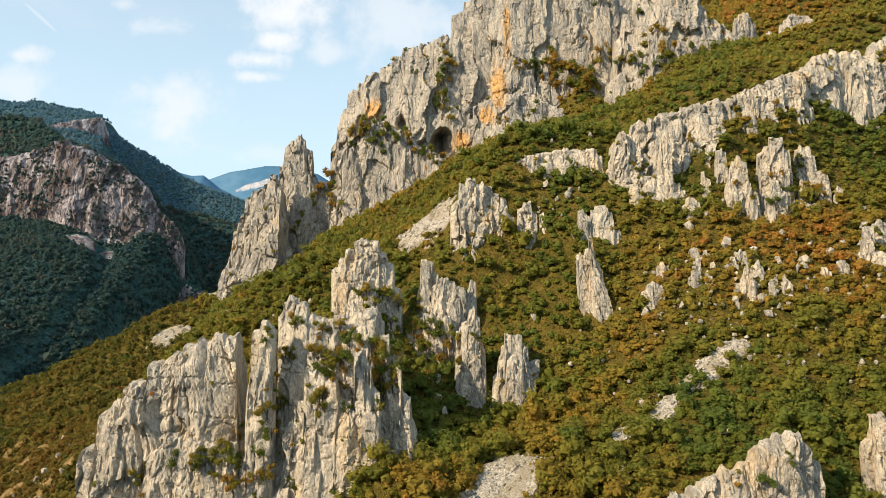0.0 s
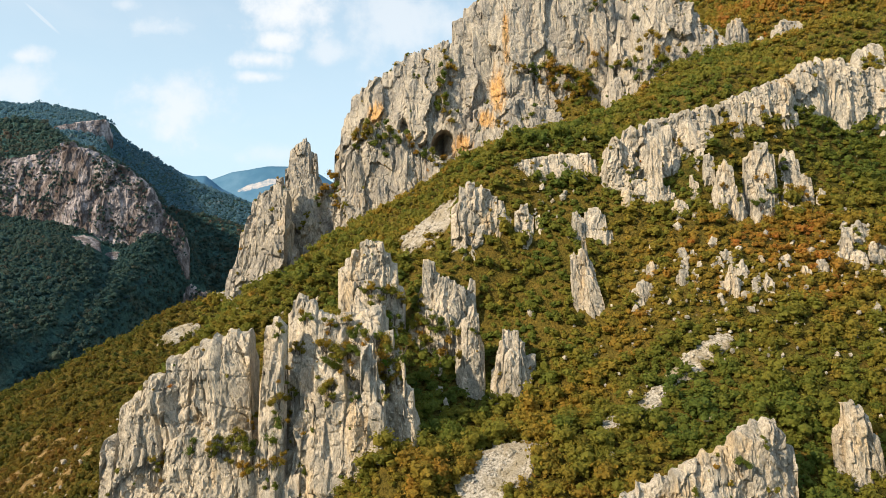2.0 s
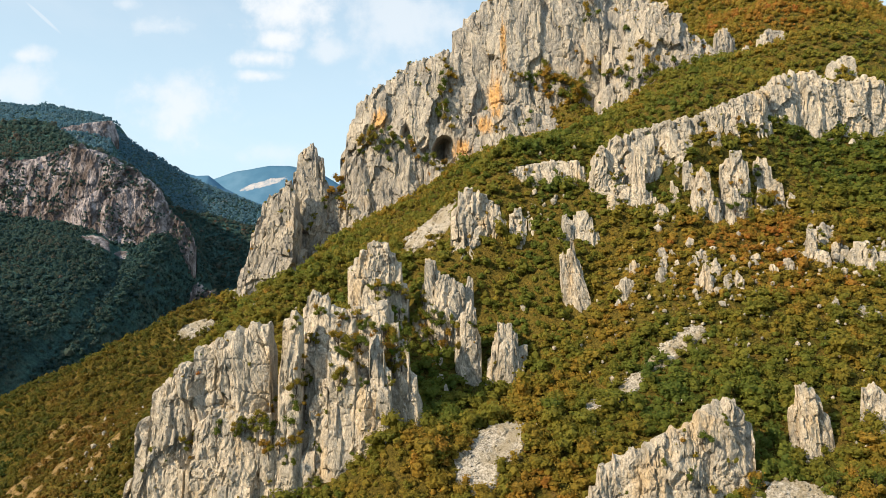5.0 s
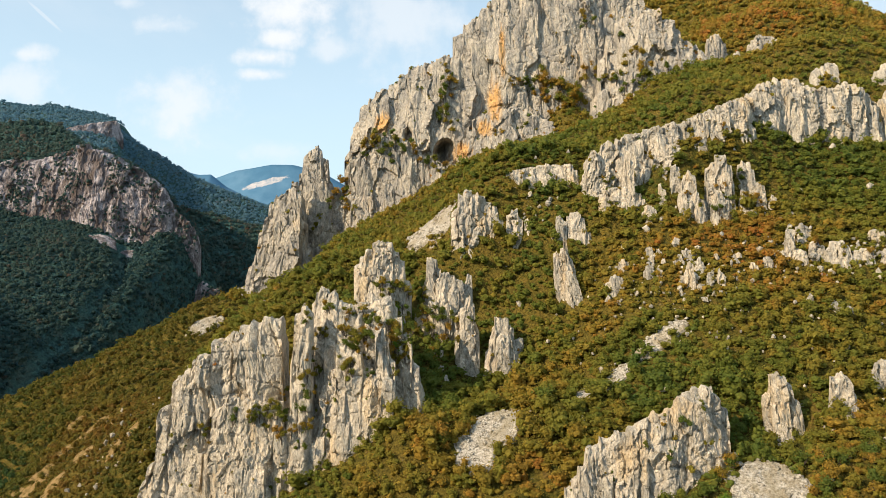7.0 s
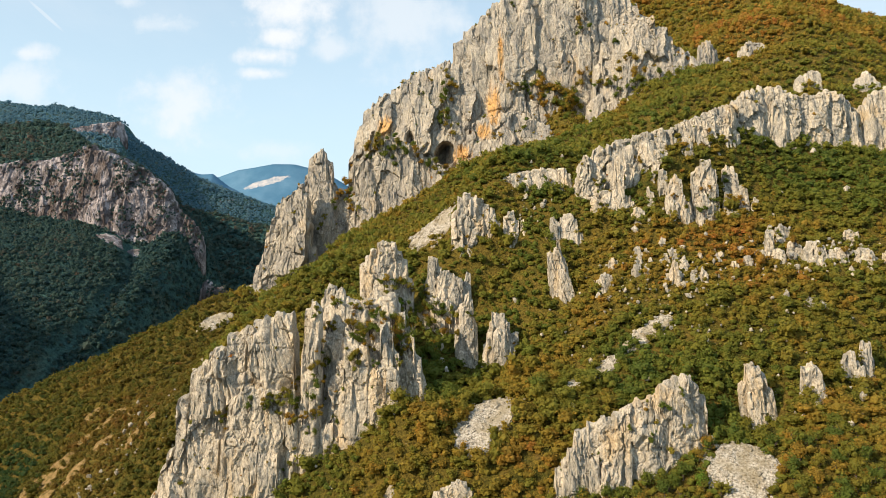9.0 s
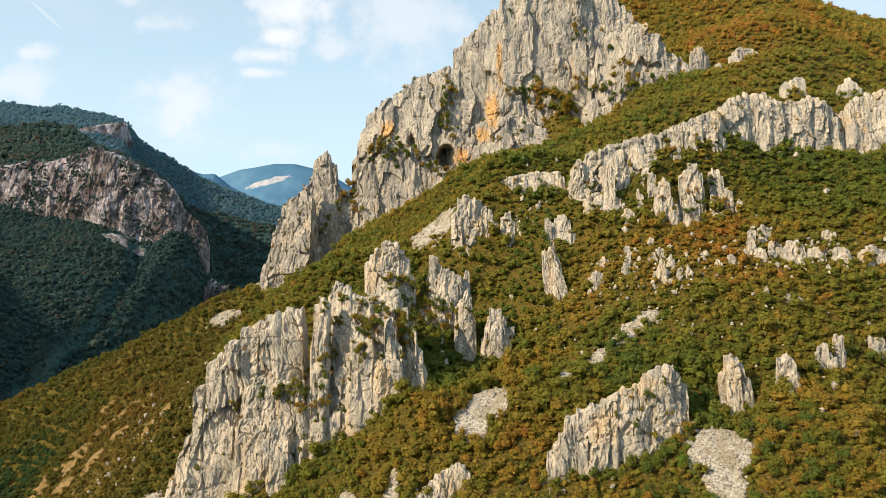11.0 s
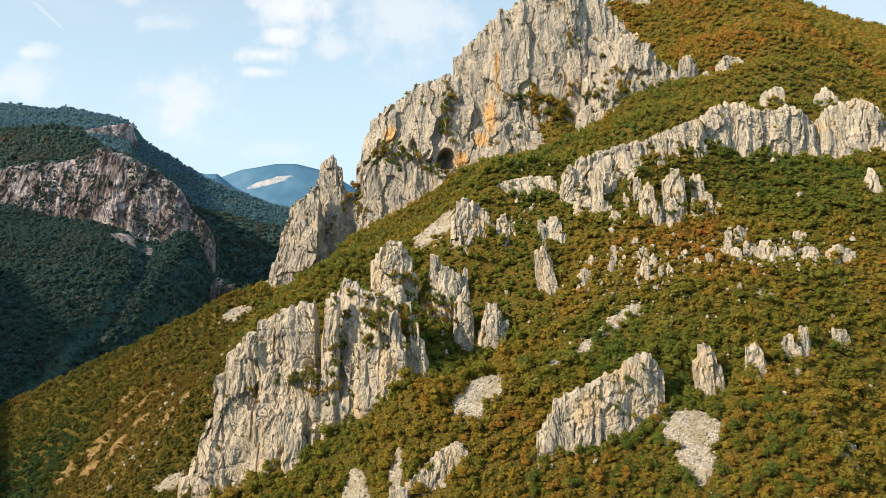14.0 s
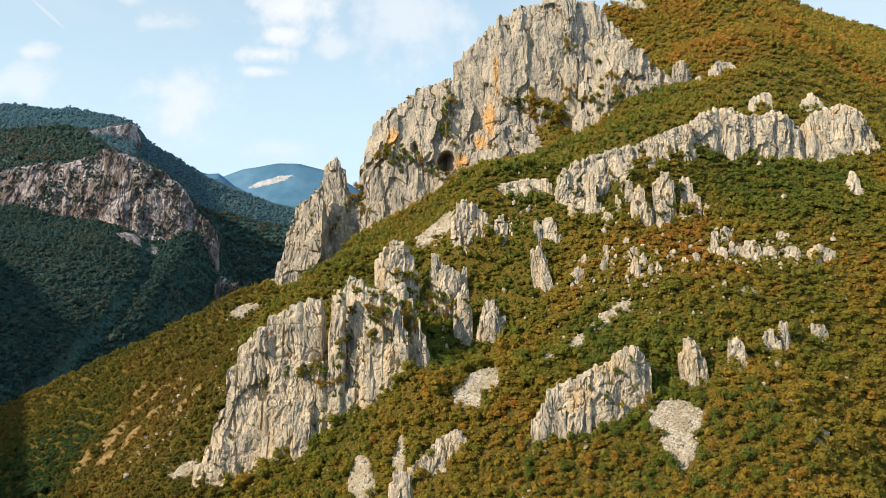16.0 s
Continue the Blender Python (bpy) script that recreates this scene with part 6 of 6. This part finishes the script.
for k, (y0, y1, gap, kinds) in enumerate(((88, 185, 2.75, near_kinds), (185, 262, 2.75, low_kinds))):
    x, y, r = scatter(-260, 275, y0, y1, gap, 3 + 20 * k, in_sight)
    thin = (pn(x / 17, y / 17, 8.8) + r.uniform(-0.5, 0.5, len(x)) > -1.75) & ~stand(x, y)
    x, y = x[thin], y[thin]
    size = np.clip(r.lognormal(math.log((4.7, 4.4)[k]), 0.40, len(x)), 1.6, 9.5)
    size = size * (1 - 0.50 * step(-90, -150, x)) * (1 + 0.35 * pn(x / 11, y / 11, 5.2)) * (1 + 1.1 * step(-150, -200, x) * step(340, 275, y))
    # low growth among the broken rocks
    size = size * (1 - 0.45 * np.exp(-((x - 80) / 26) ** 2 - ((y - 198) / 11) ** 2)) * (1 - 0.45 * np.exp(-((x - 138) / 24) ** 2 - ((y - 201) / 8) ** 2))
    tall, tone, west = r.uniform(0.6, 0.98, len(x)), tones(x, y, r), brown_side(x, y)
    for part_of, label, leaf in ((~west, "dense scrub of green, olive and rust-coloured bushes", LEAF), (west, "low brown and olive scrub on the gorge side", HEATH)):
        plant_all("scrub_near", label, x[part_of], y[part_of], size[part_of], tall[part_of], r, kinds, leaf, tone[part_of])

# low growth that fills the gaps
x, y, r = scatter(-260, 275, 88, 262, 2.1, 41, in_sight)
size = np.clip(r.lognormal(math.log(2.3), 0.3, len(x)), 0.9, 3.8) * (1 - 0.35 * step(-90, -150, x))
tall, tone, west = r.uniform(0.6, 1.0, len(x)), tones(x, y, r), brown_side(x, y)
for part_of, leaf in ((~west, LEAF), (west, HEATH)):
    plant_all("scrub_low", "low olive and rust-coloured growth between the bushes", x[part_of], y[part_of], size[part_of], tall[part_of], r, under_kinds, leaf, tone[part_of], 0.25)

for k, (y0, y1, gap, wide, kinds) in enumerate(((262, 420, 3.0, 3.9, mid_kinds), (420, 720, 4.2, 5.0, far_kinds))):
    x, y, r = scatter(-330, 520, y0, y1, gap, 4 + 10 * k, lambda x, y: in_sight(x, y) & ((y < 500) | (x > 40)))
    size = np.clip(r.lognormal(math.log(wide), 0.3, len(x)), 2, 11)
    tall, tone, west = r.uniform(0.75, 1.1, len(x)), tones(x, y, r), brown_side(x, y)
    for part_of, label, leaf in ((~west, "autumn woodland of green and orange trees on the upper slope", LEAF), (west, "brown and olive scrub on the gorge side", HEATH)):
        plant_all("scrub_upper", label, x[part_of], y[part_of], size[part_of], tall[part_of], r, kinds, leaf, tone[part_of])

x, y, r = scatter(250, 900, 700, 1170, 7.0, 77, lambda x, y: in_sight(x, y) & (x > 0.40 * (y + 125)))
size = np.clip(r.lognormal(math.log(8.5), 0.28, len(x)), 4, 14)
plant_all("scrub_upper", "autumn woodland of green and orange trees on the far ridge", x, y, size, r.uniform(0.75, 1.1, len(x)), r, valley_kinds, LEAF, tones(x, y, r))


def across(x, y):
    return (x > -0.64 * (y + 125) - 20) & (x < -0.16 * (y + 125) + 10)


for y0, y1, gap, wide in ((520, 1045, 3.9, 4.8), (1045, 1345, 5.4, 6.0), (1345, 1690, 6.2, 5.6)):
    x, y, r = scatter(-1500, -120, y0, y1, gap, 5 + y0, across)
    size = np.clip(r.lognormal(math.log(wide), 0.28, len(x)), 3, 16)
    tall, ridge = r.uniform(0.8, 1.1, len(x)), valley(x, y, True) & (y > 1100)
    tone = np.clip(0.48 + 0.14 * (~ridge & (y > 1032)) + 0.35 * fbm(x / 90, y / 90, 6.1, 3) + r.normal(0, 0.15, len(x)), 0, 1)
    for part_of, leaf, label in ((~ridge, FARLEAF, "dark green forest on the shaded mountain across the gorge"), (ridge, RIDGELEAF, "forest in blue haze on the plateau ridge beyond the gorge")):
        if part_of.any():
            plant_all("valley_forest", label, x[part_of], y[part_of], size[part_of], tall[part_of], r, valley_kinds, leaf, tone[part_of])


# ---- loose blocks in the scrub ----
def blocks():
    r = np.random.default_rng(33)
    x, y = r.uniform(30, 165, 1200), r.uniform(172, 236, 1200)
    keep = (fbm(x / 11, y / 11, 9.4, 3) + 0.4 * pn(x / 40, y / 40, 1.5) > 0.30) & ~on_rock(x, y)
    x, y = x[keep], y[keep]
    x2, y2 = r.uniform(-120, 170, 400), r.uniform(100, 260, 400)
    x3, y3 = r.normal(80, 17, 110), r.normal(199, 6, 110)
    x4, y4 = r.normal(138, 17, 110), r.normal(202, 4, 110)
    x5, y5 = r.normal(-135, 12, 60), r.normal(235, 18, 60)
    x, y = np.concatenate([x, x2, x3, x4, x5]), np.concatenate([y, y2, y3, y4, y5])
    sz = np.clip(r.lognormal(math.log(0.48), 0.5, len(x)), 0.22, 1.5)
    V = ICO_V[None] * sz[:, None, None] * r.uniform(0.45, 1.4, (len(x), 12, 1)) * np.array((1, 0.8, 1.1))
    V = V + np.stack([x, y, H(x, y) + 0.9 * sz + 0.6], -1)[:, None]
    F = ICO_F[None] + (np.arange(len(x)) * 12)[:, None, None]
    me = mesh_of("boulders", V.reshape(-1, 3), F.reshape(-1, 3), LIME, smooth=False)
    tagged(new("boulders", me), "pale limestone blocks scattered through the scrub", "boulders", kind="stuff")


blocks()


# ---- shrubs on ledges and in clefts ----
def ledge_plants():
    r = np.random.default_rng(11)
    V, F, T, n = [], [], [], 0
    for P, res, mat in SHAPES:
        if mat is FARROCK or P.shape[0] * P.shape[1] < 400:
            continue
        du = P[2:, 1:-1] - P[:-2, 1:-1]
        dv = P[1:-1, 2:] - P[1:-1, :-2]
        nr = np.cross(du, dv)
        nr /= np.linalg.norm(nr, axis=-1, keepdims=True) + 1e-9
        up = np.abs(nr[..., 2])
        C = P[1:-1, 1:-1]
        want = 0.045 * step(0.45, 0.8, up) * (0.3 + 1.2 * step(-0.1, 0.35, pn(C[..., 0] / 12, C[..., 1] / 12, C[..., 2] / 12))) * (res / 0.45) ** 2 * (0.9 if mat is CLIFF else 1.5)
        hit = C[r.uniform(size=want.shape) < want]
        for p in hit:
            v, f = mid_kinds[r.integers(len(mid_kinds))]
            s = np.clip(r.lognormal(math.log(1.3 + 0.8 * (mat is CLIFF)), 0.5), 0.6, 5)
            V.append((v - (0, 0, 0.3)) * s + p); F.append(f + n); n += len(v)
            T.append(np.full(len(v), np.clip(r.normal(0.5, 0.24), 0, 1)))
    me = mesh_of("ledge_shrubs", np.concatenate(V), np.concatenate(F), LEAF, smooth=False)
    at = me.attributes.new("tone", "FLOAT", "POINT")
    at.data.foreach_set("value", np.concatenate(T).astype(np.float32))
    tagged(new("ledge_shrubs", me), "small green and rusty shrubs rooted in rock ledges", "shrubs", kind="stuff")


ledge_plants()


def cliff_trees():
    """Trees in patches on the far cliffs."""
    r = np.random.default_rng(12)
    V, F, T, n = [], [], [], 0
    for P, res, mat in SHAPES:
        if mat is not FARROCK or P[..., 1].mean() > 1400:
            continue
        C = P.reshape(-1, 3)
        want = 0.55 * step(-0.12, 0.22, fbm(C[:, 0] / 34, C[:, 1] / 60, C[:, 2] / 40, 3)) * (res / 2.6) ** 2 * (mat is FARROCK)
        for p in C[r.uniform(size=len(C)) < want]:
            v, f = valley_kinds[r.integers(len(valley_kinds))]
            V.append((v - (0, 0, 0.35)) * np.clip(r.lognormal(math.log(4.0), 0.3), 2, 8) + p); F.append(f + n); n += len(v)
            T.append(np.full(len(v), np.clip(r.normal(0.55, 0.25), 0, 1)))
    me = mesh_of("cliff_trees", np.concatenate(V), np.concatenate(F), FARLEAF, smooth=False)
    at = me.attributes.new("tone", "FLOAT", "POINT")
    at.data.foreach_set("value", np.concatenate(T).astype(np.float32))
    tagged(new("cliff_trees", me), "dark trees in patches on the far cliff band", "trees", kind="stuff")


cliff_trees()
